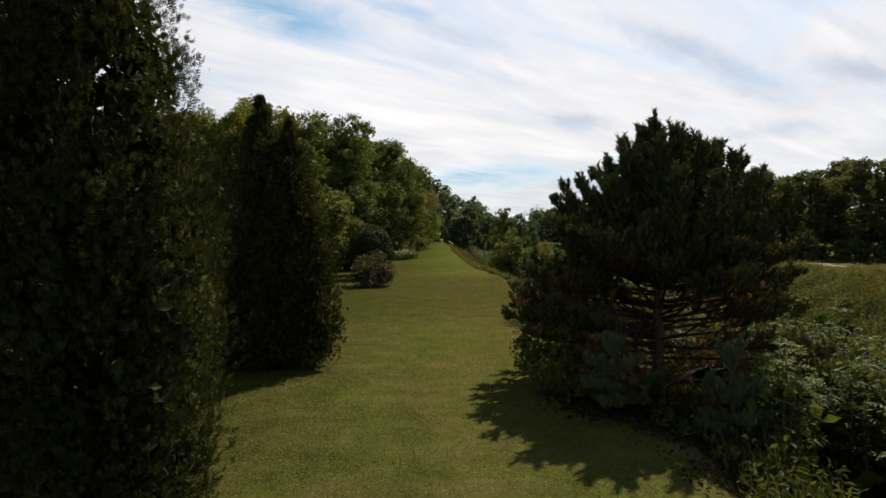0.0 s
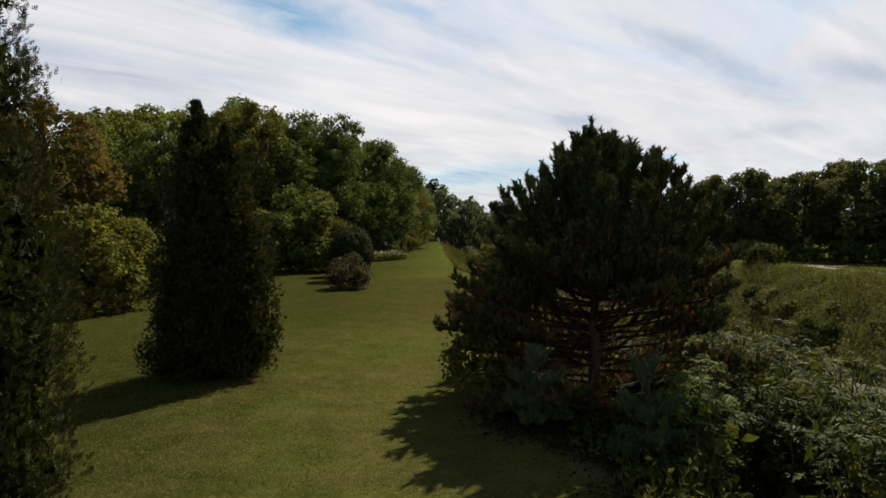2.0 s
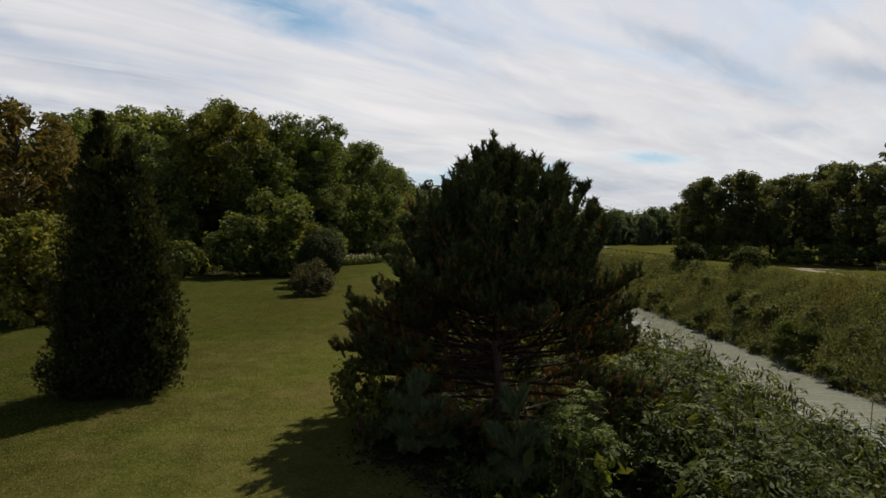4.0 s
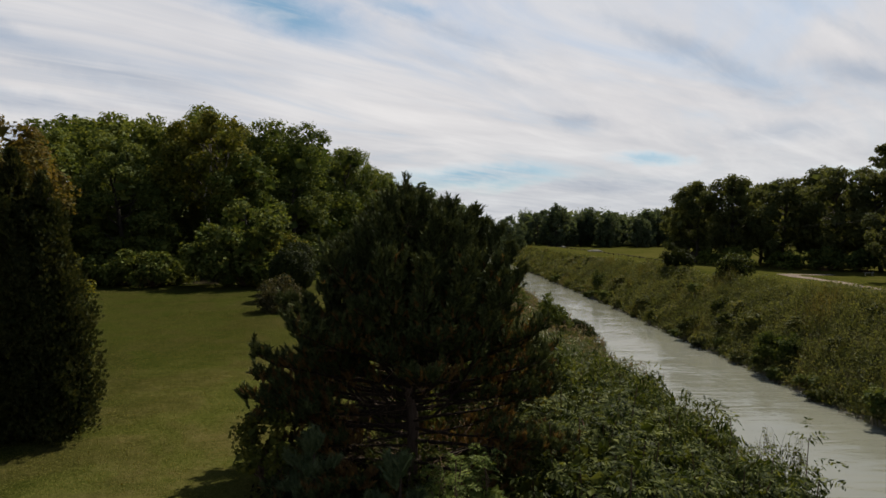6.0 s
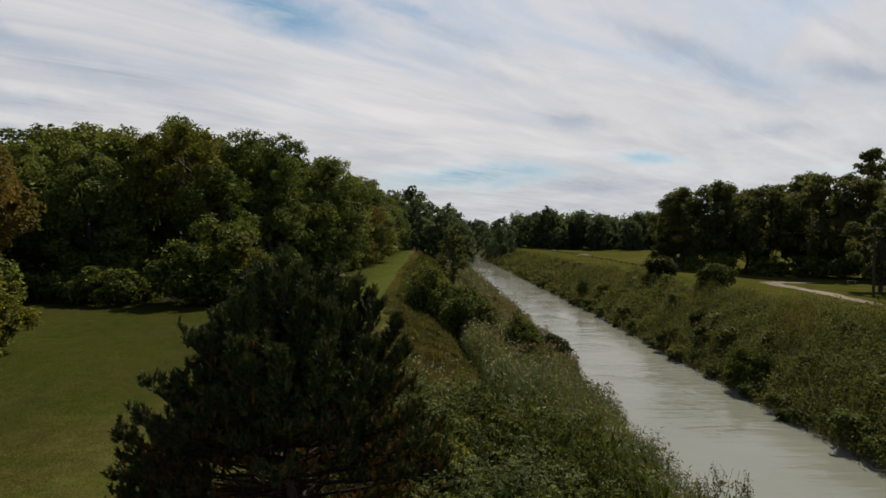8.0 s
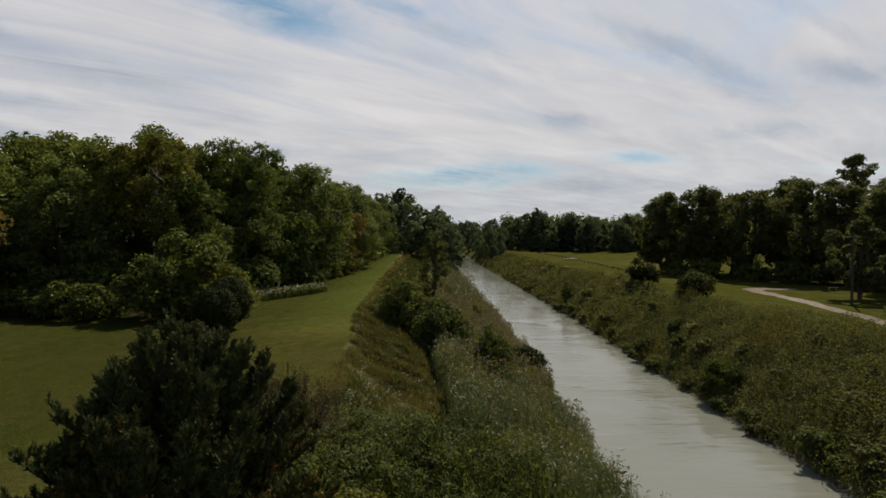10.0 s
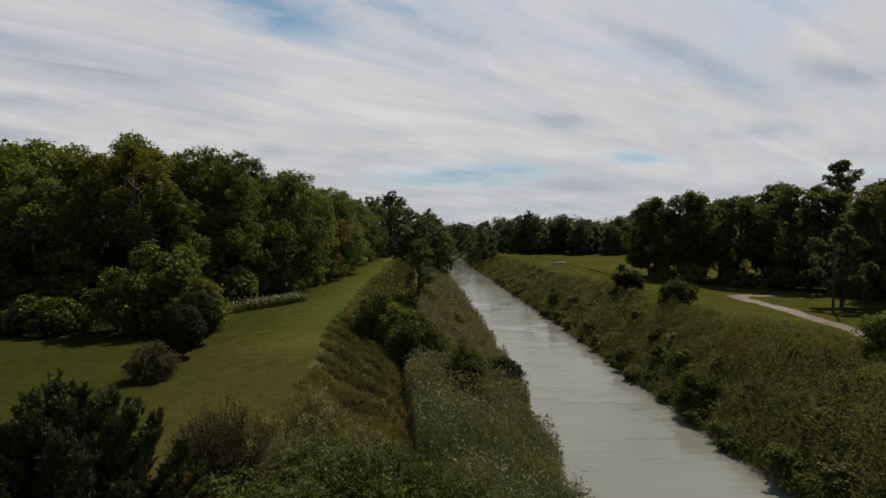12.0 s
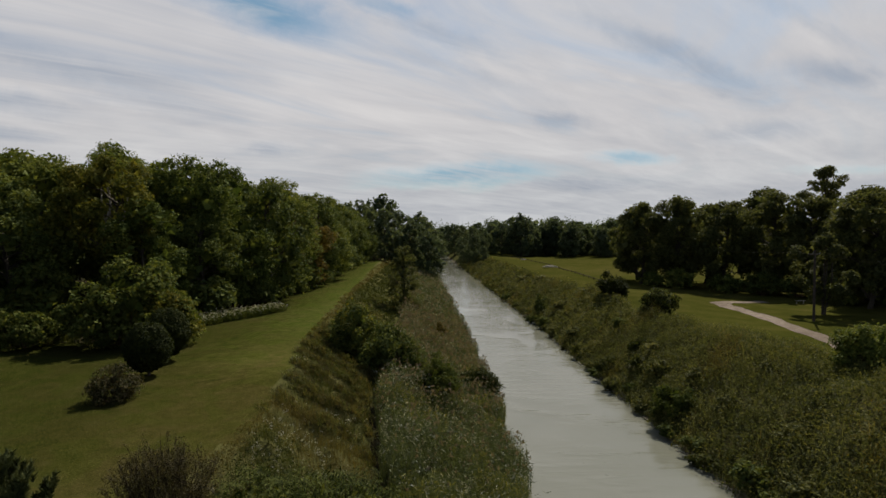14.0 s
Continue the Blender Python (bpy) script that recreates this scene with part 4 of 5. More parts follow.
# ---- the wood on the left ----
oak_a = stand(broadleaf("oak_tree", 41, 18.6, 6.2, 0.05, 17000, 0.32, OAK, "tall dark-green oak at the wood's edge", group="wood along the lawn", boughs=36), -20.5, 68)
oak_b = stand(broadleaf("oak_tree", 42, 16.4, 5.6, 0.04, 15500, 0.31, OAK, "tall dark-green oak at the wood's edge", group="wood along the lawn", boughs=32), -10.5, 69)
oak_c = stand(broadleaf("oak_tree", 43, 14.8, 5.0, 0.03, 14500, 0.30, DARK, "dark-green oak with leaves down to the grass", group="wood along the lawn", boughs=35), -6.5, 76)
stand(broadleaf("maple_tree", 44, 16.0, 5.0, 0.36, 14000, 0.30, MAPLE, "yellow-green maple with pale bare stems at the wood's edge", group="wood along the lawn", boughs=24, stems=4, bark=PALEWOOD), -17.5, 60)
rusty_a = stand(broadleaf("maple_tree", 45, 12.0, 4.6, 0.06, 13000, 0.28, RUSTY, "maple with leaves turning bronze", group="wood along the lawn", boughs=28), -29.5, 47, 0, 1.16)
WOOD = [(oak_b, -15.5, 72, 40, 1.05), (oak_a, -27, 66, 200, 0.9), (oak_c, -24, 57, 80, 0.86), (oak_b, -33, 60, 120, 0.88), (oak_a, -38, 55, 10, 0.72),
        (oak_b, -14.0, 59.5, 300, 0.72), (oak_c, -10.8, 65.5, 150, 0.72), (oak_b, -8, 86, 210, 0.98), (rusty_a, -6.6, 92, 30, 1.0),
        (oak_c, -6.2, 99, 250, 0.98), (oak_b, -6.4, 108, 330, 0.92), (oak_c, -6.0, 118, 20, 0.92), (oak_a, -7.0, 128, 140, 0.82), (oak_c, -5.8, 139, 60, 0.9),
        (oak_b, -6.2, 150, 190, 0.85), (oak_c, -5.5, 161, 280, 0.9),
        (rusty_a, -36, 47, 100, 0.85), (oak_c, -41, 44, 10, 0.66)]
for ob, x, y, turn, sc in WOOD:
    again(ob, x, y, turn, sc * 1.12, 0.0, 0.9)

back = stand(broadleaf("oak_tree", 46, 18.0, 7.0, 0.04, 9500, 0.48, OAK, "dark-green oak deeper in the wood", group="wood along the lawn", boughs=34), -30, 86)
for x, y, turn, sc in [(-42, 78, 50, 1.05), (-14, 82, 75, 0.88), (-15, 98, 15, 0.85), (-14, 112, 100, 0.88), (-13, 132, 45, 0.85), (-23, 80, 310, 1.0), (-33, 72, 25, 1.0), (-20, 92, 120, 1.0), (-52, 66, 200, 1.05), (-16, 120, 30, 0.9), (-36, 100, 300, 1.1), (-48, 90, 80, 1.1), (-60, 58, 10, 1.0), (-47, 52, 150, 0.85), (-56, 44, 60, 0.9),
                       (-13, 148, 200, 0.85), (-24, 112, 45, 1.0), (-14, 165, 100, 0.85)]:
    again(back, x, y, turn, sc * 1.1, 0.0, 0.92)

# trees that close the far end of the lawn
far_a = stand(broadleaf("ash_tree", 51, 15.5, 5.4, 0.02, 1900, 0.88, FAR_HAZED, "distant dark-green tree beyond the lawn", group="far trees", boughs=29), 0.5, 178)
far_b = stand(broadleaf("ash_tree", 52, 16.0, 5.8, 0.01, 1900, 0.92, FAR_HAZED, "distant dark-green tree in a far wood", group="far trees", boughs=31), 8.5, 184)
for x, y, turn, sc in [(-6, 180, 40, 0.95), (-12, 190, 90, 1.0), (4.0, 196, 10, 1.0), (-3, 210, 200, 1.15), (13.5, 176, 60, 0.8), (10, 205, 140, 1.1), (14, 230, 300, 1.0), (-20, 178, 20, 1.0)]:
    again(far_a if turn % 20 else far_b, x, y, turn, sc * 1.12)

# ---- vines and small trees at the wood's edge ----
stand(bush("vine_mound", 61, 8.5, 6.0, 6.4, 9000, 0.34, VINE, "tall mound of leafy green vines against the wood", boughs=44, second=OAK), -10.2, 49)
stand(bush("vine_mound", 60, 4.6, 4.0, 4.4, 4500, 0.26, MAPLE, "yellow-green leafy vines at the lawn's edge", boughs=30, second=VINE), -7.7, 48.6)
stand(bush("vine_mound", 62, 8.0, 4.0, 2.9, 6000, 0.30, VINE, "low mound of pale-green vines at the lawn's edge", boughs=34, second=OAK), -18.0, 48.5)
stand(bush("vine_mound", 63, 6.0, 4.0, 2.2, 4500, 0.28, VINE, "low mound of pale-green vines at the lawn's edge", boughs=30, second=OAK), -23.5, 49.5)
stand(broadleaf("yellow_tree", 64, 4.4, 2.6, 0.0, 8000, 0.20, YELLOW, "yellow-green leafy small tree on the lawn", boughs=24), -16.4, 25.0)
stand(broadleaf("yellow_tree", 65, 4.1, 2.5, 0.0, 8000, 0.20, MAPLE, "green small tree with yellowing leaves on the lawn", boughs=24), -12.5, 24.0)
stand(broadleaf("yellow_tree", 59, 3.6, 2.4, 0.0, 6000, 0.20, MAPLE, "green small tree with yellowing leaves on the lawn", boughs=20), -13.2, 28.2)
stand(broadleaf("yellow_tree", 66, 4.6, 2.8, 0.02, 6000, 0.22, YELLOW, "yellow-green leafy small tree on the lawn", boughs=21), -20.0, 27.0)

rng = np.random.default_rng(67)
under = [stand(bush("understory_shrub", 68 + k, 5.0, 4.0, 3.6 + k, 1400, 0.50, mat, "dark leafy undergrowth along the wood's foot", boughs=30, group="undergrowth"), x, y)
         for k, (mat, x, y) in enumerate([(OAK, -12.4, 56.5), (DARK, -9.4, 63.0)])]
for y in np.arange(71, 172, 5.0):
    again(under[int(y) % 2], float(wood_edge(y)) - 1.6 + rng.uniform(-0.6, 0.4), y, rng.uniform(0, 360), rng.uniform(0.7, 1.15))
for x in np.arange(-46, -19, 4.0):
    again(under[int(-x) % 2], x, 57.0 + rng.uniform(-1, 1), rng.uniform(0, 360), rng.uniform(0.8, 1.3))
for x, y in [(-26, 44), (-30, 40), (-34, 42), (-28, 36), (-33, 35), (-39, 38)]:
    again(under[x % 2], x, y, rng.uniform(0, 360), rng.uniform(0.9, 1.4))
for x, y in [(56, 118), (60, 115.5), (65, 108), (69, 103), (73, 99), (76, 93), (73, 90), (79, 88), (85, 86), (58, 126), (68, 116), (90, 84), (80, 80), (95, 80)]:
    again(under[y % 2 if isinstance(y, int) else 0], x, y, rng.uniform(0, 360), rng.uniform(0.8, 1.2))

# ---- left bank: shrubs and small trees between lawn and canal ----
stand(bush("bank_shrub", 71, 4.4, 4.2, 4.3, 6500, 0.24, DARK, "dense green shrub with yellowing leaves on the canal bank", boughs=40, second=MAPLE), 6.2, 54.0, dz=0.0)
stand(bush("bank_shrub", 70, 4.6, 4.4, 4.7, 6500, 0.24, DARK, "dense rounded green shrub on the canal bank", boughs=40, second=VINE), 9.1, 51.2, dz=0.0)
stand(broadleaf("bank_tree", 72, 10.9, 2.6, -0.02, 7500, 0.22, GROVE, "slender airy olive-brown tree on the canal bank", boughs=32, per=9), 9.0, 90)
stand(bush("bank_shrub", 74, 2.6, 2.4, 3.6, 3000, 0.2, RUSTY, "thin upright shrub among the reeds", boughs=22), 13.3, 76)
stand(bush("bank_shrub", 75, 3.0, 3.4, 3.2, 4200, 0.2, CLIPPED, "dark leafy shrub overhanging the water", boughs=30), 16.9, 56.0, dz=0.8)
stand(bush("bank_shrub", 76, 3.0, 3.0, 2.9, 4000, 0.2, VINE, "green leafy shrub among the reeds", boughs=28), 12.9, 47.5, dz=1.6)

stand(twiggy_shrub(77, 3.5, 2.9, "half-bare brown twiggy shrub at the lawn's edge", stems=210, each=11), 4.1, 20.6)
stand(bush("bank_shrub", 78, 1.1, 1.0, 1.75, 1300, 0.08, MAPLE, "young light-green leafy shrub under the pine", boughs=20), 1.85, 11.2)
stand(bush("bank_shrub", 79, 2.6, 2.2, 2.4, 2600, 0.13, MAPLE, "yellow-green leafy shrub behind the pine", boughs=22), 6.4, 15.4, dz=0.2)
stand(bush("bank_shrub", 87, 2.4, 2.0, 2.7, 3000, 0.13, DARK, "dark leafy shrub on the bank beside the pine", boughs=26), 7.1, 13.9)
stand(bush("bank_shrub", 80, 3.2, 2.6, 2.8, 4200, 0.13, DARK, "dark-green leafy shrub behind the pine", boughs=30, second=WEED), 4.3, 15.9)
stand(twiggy_shrub(88, 3.0, 4.5, "thin straggling willow bush with bare twigs at the water's edge", "waterside_willow", WEED, 60, 7, 0.12), 17.6, 24.0)

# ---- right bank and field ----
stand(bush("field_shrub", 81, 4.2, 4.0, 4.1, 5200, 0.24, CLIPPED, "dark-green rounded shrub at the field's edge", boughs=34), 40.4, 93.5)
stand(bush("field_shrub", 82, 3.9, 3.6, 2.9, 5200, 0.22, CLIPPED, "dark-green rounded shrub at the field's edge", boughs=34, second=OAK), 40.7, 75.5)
stand(bush("field_shrub", 83, 4.2, 4.0, 3.7, 7000, 0.22, OAK, "dark-green shrub beside the gravel drive", boughs=36), 44.4, 45.2)
stand(bush("bank_shrub", 84, 3.2, 3.0, 2.2, 3600, 0.2, VINE, "yellow-green bush on the far bank", boughs=26), 32.4, 50.5)
stand(bush("bank_shrub", 85, 2.6, 2.4, 1.8, 2600, 0.2, WEED, "olive bush at the water's edge", boughs=22), 31.9, 66.5)
stand(bush("bank_shrub", 86, 2.3, 2.2, 3.8, 2600, 0.22, DARK, "dark upright bush on the far bank", boughs=24), 32.3, 108)

rng = np.random.default_rng(89)
clump = [stand(bush("bank_clump", 189 + k, 2.2, 2.0, 1.5, 560, 0.27, mat, "rounded clump of leafy herbs on the far bank", "shrub", 16, "clumps on the far bank"), 34.0 + k, 58.0 + 9 * k)
         for k, mat in enumerate([RANK, WEED, DARK])]
for k in range(30):
    y = 34 + 120 * rng.uniform() ** 1.2
    again(clump[int(rng.choice(3, p=[0.80, 0.20, 0.0]))], float(rng.uniform(32.5, 39.5) + bend(y)), y, rng.uniform(0, 360), rng.uniform(0.5, 1.35), -0.1, 0.7)
y = 27.0
while y < 175:
    again(clump[int(rng.choice(3, p=[0.45, 0.10, 0.45]))], float(31.3 + rng.uniform(-0.35, 0.5) + bend(y)), y, rng.uniform(0, 360), rng.uniform(0.55, 1.15), -0.1, rng.uniform(0.7, 1.15))
    y += rng.uniform(1.2, 4.0) * (1 + y / 120)

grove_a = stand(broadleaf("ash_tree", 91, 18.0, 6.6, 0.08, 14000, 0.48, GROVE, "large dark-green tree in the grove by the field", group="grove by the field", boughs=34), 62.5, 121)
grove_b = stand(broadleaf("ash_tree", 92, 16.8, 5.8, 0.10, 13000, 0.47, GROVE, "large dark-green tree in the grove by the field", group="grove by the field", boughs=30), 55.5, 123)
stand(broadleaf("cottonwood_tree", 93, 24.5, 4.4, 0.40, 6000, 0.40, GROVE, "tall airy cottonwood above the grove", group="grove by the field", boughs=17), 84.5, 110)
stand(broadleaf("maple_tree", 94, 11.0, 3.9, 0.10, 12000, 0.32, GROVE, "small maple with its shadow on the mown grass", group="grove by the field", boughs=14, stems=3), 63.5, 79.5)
for ob, x, y, turn, sc in [(grove_a, 73, 107, 130, 1.0), (grove_b, 67.5, 113, 60, 1.0), (grove_b, 78.5, 103, 200, 1.02), (grove_a, 80.5, 94, 20, 1.0), (grove_a, 86, 96, 260, 0.95),
                           (grove_b, 74.5, 85.5, 310, 1.0), (grove_a, 84, 82, 50, 0.95), (grove_b, 95, 92, 100, 1.1), (grove_a, 94, 110, 330, 1.0), (grove_b, 70, 126, 15, 1.0),
                           (grove_a, 80, 122, 75, 1.1), (grove_b, 58, 132, 150, 0.9), (grove_a, 100, 118, 10, 1.1), (grove_b, 88, 70, 220, 1.0)]:
    again(ob, x, y, turn, sc)

# far woods round the field and the canal's end
rng = np.random.default_rng(101)
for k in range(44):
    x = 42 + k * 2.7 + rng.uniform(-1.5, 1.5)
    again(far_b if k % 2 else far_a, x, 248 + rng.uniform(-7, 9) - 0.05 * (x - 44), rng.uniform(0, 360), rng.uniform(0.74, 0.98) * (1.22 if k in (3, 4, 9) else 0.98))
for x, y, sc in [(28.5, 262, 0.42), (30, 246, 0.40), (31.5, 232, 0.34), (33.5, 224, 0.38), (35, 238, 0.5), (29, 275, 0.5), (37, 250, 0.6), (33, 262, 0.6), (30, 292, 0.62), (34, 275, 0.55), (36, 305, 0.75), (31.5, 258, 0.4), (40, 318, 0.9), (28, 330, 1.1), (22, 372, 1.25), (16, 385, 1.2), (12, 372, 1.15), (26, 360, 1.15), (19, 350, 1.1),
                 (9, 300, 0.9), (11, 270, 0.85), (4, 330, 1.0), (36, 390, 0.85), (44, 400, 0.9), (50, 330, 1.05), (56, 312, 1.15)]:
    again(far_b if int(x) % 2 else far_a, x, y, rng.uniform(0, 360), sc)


def far_forest():
    """Woods on the horizon: one mass of leaves, with an uneven top."""
    rng = np.random.default_rng(102)
    n = 420
    a = rng.uniform(-0.95, 0.95, n)
    d = rng.uniform(520, 900, n)
    c = np.stack([np.sin(a) * d, np.cos(a) * d, rng.uniform(2, 9, n)], 1)
    c = np.concatenate([c, c * [1, 1, 0.4]])
    r = rng.uniform(6, 10, len(c))
    return tagged(new("far_forest", Heap().put(foliage(rng, c, r, 40000, 1.8)).mesh("far_forest", [FAR_HAZED])), "low dark line of woods on the horizon", "forest", kind="stuff")


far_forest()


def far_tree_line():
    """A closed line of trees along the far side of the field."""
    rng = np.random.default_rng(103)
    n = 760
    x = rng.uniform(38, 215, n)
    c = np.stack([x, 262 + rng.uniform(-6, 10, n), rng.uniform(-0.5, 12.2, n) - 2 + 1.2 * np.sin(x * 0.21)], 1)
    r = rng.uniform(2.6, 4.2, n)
    return tagged(new("far_tree_line", Heap().put(foliage(rng, c, r, 30000, 0.85)).put(cores(rng, c, r, 5)).mesh("far_tree_line", [FAR_HAZED])), "closed dark line of trees behind the field", "forest", kind="stuff")


far_tree_line()


# ---- utility pole ----
def utility_pole(x, y, turn):
    rng = np.random.default_rng(111)
    root = tagged(new("utility_pole"), "weathered wooden utility pole on the mown grass", "pole")
    part("shaft", mesh_from("shaft", *tube([(0, 0, -0.3), (0, 0, 3), (0, 0, 6), (0.02, 0, 8.6)], [0.16, 0.145, 0.13, 0.11], 10), [POLE_WOOD], None, True), root)
    v, f = tube([(-0.9, 0.14, 8.05), (0.9, 0.14, 8.05)], [0.06, 0.06], 4)
    arm = part("crossarm", mesh_from("crossarm", v, f, [POLE_WOOD]), root)
    for k in (-0.8, 0.0, 0.8):
        v, f = tube([(k, 0.14, 8.1), (k, 0.14, 8.17), (k, 0.14, 8.22), (k, 0.14, 8.26)], [0.02, 0.045, 0.03, 0.01], 8)
        part("insulator", mesh_from("insulator", v, f, [METAL]), arm, "grey insulator")
    root.matrix_basis = pose(x, y, float(height(x, y)), 0, 0, turn)
    return root


utility_pole(58.7, 73.5, 12)
utility_pole(73.0, 150.0, 12)
utility_pole(44.5, -3.0, 12)


def wire(name, a, b, sag):
    t = np.linspace(0, 1, 24)[:, None]
    p = np.asarray(a) + (np.asarray(b) - np.asarray(a)) * t
    p[:, 2] -= sag * 4 * (t * (1 - t))[:, 0]
    return tagged(new(name, mesh_from(name, *tube(p, np.full(24, 0.006), 4), [WIRE])), "thin sagging black overhead cable", "cable", "overhead cables")


POLES = [(44.5, -3.0), (58.7, 73.5), (73.0, 150.0)]
for k in (-0.8, 0.8):
    for (ax, ay), (bx, by) in zip(POLES, POLES[1:]):
        c, s0 = math.cos(radians(12)), math.sin(radians(12))
        wire("overhead_cable", (ax + k * c, ay + k * s0 + 0.14, float(height(ax, ay)) + 8.24), (bx + k * c, by + k * s0 + 0.14, float(height(bx, by)) + 8.24), 0.9)


# ---- rail fence, bench, stones and driftwood ----
def rail_fence():
    """A low dark fence that follows the field's edge: posts and one rail."""
    root = tagged(new("rail_fence"), "low dark wooden rail fence along the field's edge", "fence")
    line = np.array([(44.0, 226.0), (48.0, 188.0), (47.9, 150.0), (47.0, 125.0), (48.0, 118.0)])
    run = np.concatenate([[0], np.cumsum(np.hypot(*np.diff(line, axis=0).T))])
    at = np.arange(0, run[-1], 4.5)
    px, py = np.interp(at, run, line[:, 0]), np.interp(at, run, line[:, 1])
    pz = height(px, py)
    for a in range(len(at)):
        top = 0.5 if a < len(at) - 1 else 0.95
        part("post", mesh_from("post", *tube([(px[a], py[a], pz[a] - 0.2), (px[a], py[a], pz[a] + top * 0.9), (px[a], py[a], pz[a] + top)], [0.10, 0.09, 0.07], 6), [DARKTWIG]), root)
        if a:
            part("rail", mesh_from("rail", *tube([(px[a - 1], py[a - 1], pz[a - 1] + 0.32), (px[a], py[a], pz[a] + 0.32)], [0.08, 0.075], 6), [DARKTWIG]), root)
    return root


rail_fence()


def bench(x, y, turn):
    """A plain plank bench."""
    root = tagged(new("garden_bench"), "pale wooden plank bench in the grove's shade", "bench")
    for k, (w0, z) in enumerate([(-0.12, 0.45), (0.12, 0.45)]):
        v, f = tube([(-0.8, w0, z), (0.8, w0, z)], [0.10, 0.10], 4)
        part("plank", mesh_from("plank", v * [1, 1, 0.35] + [0, 0, z * 0.65], f, [PALEWOOD]), root)
    for k in (-0.6, 0.6):
        part("leg", mesh_from("leg", *tube([(k, 0, -0.05), (k, 0, 0.43)], [0.09, 0.08], 4), [PALEWOOD]), root)
    root.matrix_basis = pose(x, y, float(height(x, y)), 0, 0, turn)
    return root


bench(68.0, 91.0, 10)


def stone(rng, wide, deep, tall):
    """A worn flat boulder."""
    bm = bmesh.new()
    bmesh.ops.create_icosphere(bm, subdivisions=3, radius=1.0)
    o = rng.uniform(0, 9, 3)
    for v in bm.verts:
        k = 1 + 0.16 * math.sin(v.co.x * 4 + o[0]) * math.sin(v.co.y * 5 + o[1]) + 0.10 * math.sin(v.co.z * 7 + v.co.x * 6 + o[2])
        v.co = Vector((v.co.x * wide * k, v.co.y * deep * k, max(v.co.z, -0.3) * tall * k))
    me = bpy.data.meshes.new("boulder")
    bm.to_mesh(me)
    bm.free()
    me.materials.append(PALESTONE)
    return me


rng = np.random.default_rng(117)
for x, y, wd, tl in [(45.0, 161.0, 2.0, 0.30), (43.6, 196.0, 0.9, 0.22)]:
    ob = tagged(new("boulder", stone(rng, wd, wd * 0.5, tl)), "pale flat boulder in the rough grass", "rock", "pale boulders")
    ob.matrix_basis = pose(x, y, float(height(x, y)) + 0.55, 0, 0, rng.uniform(-20, 20)) @ Matrix.Diagonal((1, 1, 1.3, 1))

for k in range(16):
    y = 30 + 5.5 * k + rng.uniform(-2, 2)
    ln = rng.uniform(0.5, 1.3)
    v, f = limb(rng, (-ln / 2, 0, 0), (ln / 2, 0.1, 0.06), 0.06, 0.025, 6, 0.07, 0, 6)
    ob = tagged(new("driftwood", mesh_from("driftwood", v, f, [PALEWOOD], None, True)), "bleached driftwood lying at the water's edge", "driftwood", "driftwood along the bank")
    ob.matrix_basis = pose(float(30.75 + rng.uniform(-0.15, 0.15) + bend(y)), y, WATER_Z + 0.03, 0, 0, 90 + rng.uniform(-40, 40))


# ---- sumac thicket and brush beside the pine ----
first = [sumac(121 + k, 2.2, 0.80, 168) for k in range(3)]
low_sumac = [sumac(126 + k, 1.5, 1.05, 119, length=0.56, pairs=5) for k in range(2)]
rng = np.random.default_rng(125)
made = [0, 0]
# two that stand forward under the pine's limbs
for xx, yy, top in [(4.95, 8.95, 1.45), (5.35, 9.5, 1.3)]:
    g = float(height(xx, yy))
    stand(sumac(141 + int(xx * 3), top - g, 0.34, 126, "light-green sumac with sunlight painted into its leaves below the pine", 0.30, 9, SUNLIT_SUMAC), xx, yy)
for y in np.arange(7.4, 29.0, 1.12):
    for x in np.arange(4.9, 13.2, 1.08):
        xx, yy = x + rng.uniform(-0.38, 0.38), y + rng.uniform(-0.38, 0.38)
        # the thicket skirts the pine and the lawn, and ends where the reeds begin
        if math.hypot(xx - 4.25, yy - 12.1) < 2.3 or (xx < 6.0 and 9.9 < yy < 17) or xx > np.interp(yy, [7, 12, 22, 26, 29], [10.4, 12.4, 12.6, 11.0, 9.4]) or (yy < 9.3 and xx < 7.0) or (yy > 19 and xx < np.interp(yy, [19, 24, 29], [5.0, 5.6, 7.5])):
            continue
        if rng.uniform() < 0.10:
            continue
        g = float(height(xx, yy))
        near = yy < 16.5
        top = np.interp(xx, [4.8, 6.0, 8.2, 10.0, 12.5], [1.2, 1.3, 1.15, 0.62, -0.15]) - 0.06 * max(yy - 13, 0) - 0.28 * max(yy - 22, 0) + 0.35 * math.sin(xx * 1.5 + yy * 0.6) * math.sin(yy * 1.3 - xx * 0.4) + rng.uniform(-0.4, 0.15)
        grow = max(top - g, 0.8)
        kind = first if near else low_sumac
        base, wide = (2.2, min(max(grow / 2.2, 0.85), 1.2)) if near else (1.5, rng.uniform(0.85, 1.1))
        m = made[0 if near else 1]
        made[0 if near else 1] += 1
        ob = kind[m] if m < len(kind) else copy_thing(kind[m % len(kind)], pose(0, 0, 0))
        ob.matrix_basis = pose(xx, yy, g, 0, 0, m * 73) @ Matrix.Diagonal((wide, wide, grow / base, 1))


def scatter(rng, n, x0, x1, y0, y1, keep=None, thin=0.0):
    """Random places on the land; nearer ones denser by thin."""
    x, y = rng.uniform(x0, x1, n), y0 + (y1 - y0) * rng.uniform(0, 1, n) ** (1 + thin)
    if keep is not None:
        ok = keep(x, y)
        x, y = x[ok], y[ok]
    return np.stack([x, y, height(x, y)], 1)


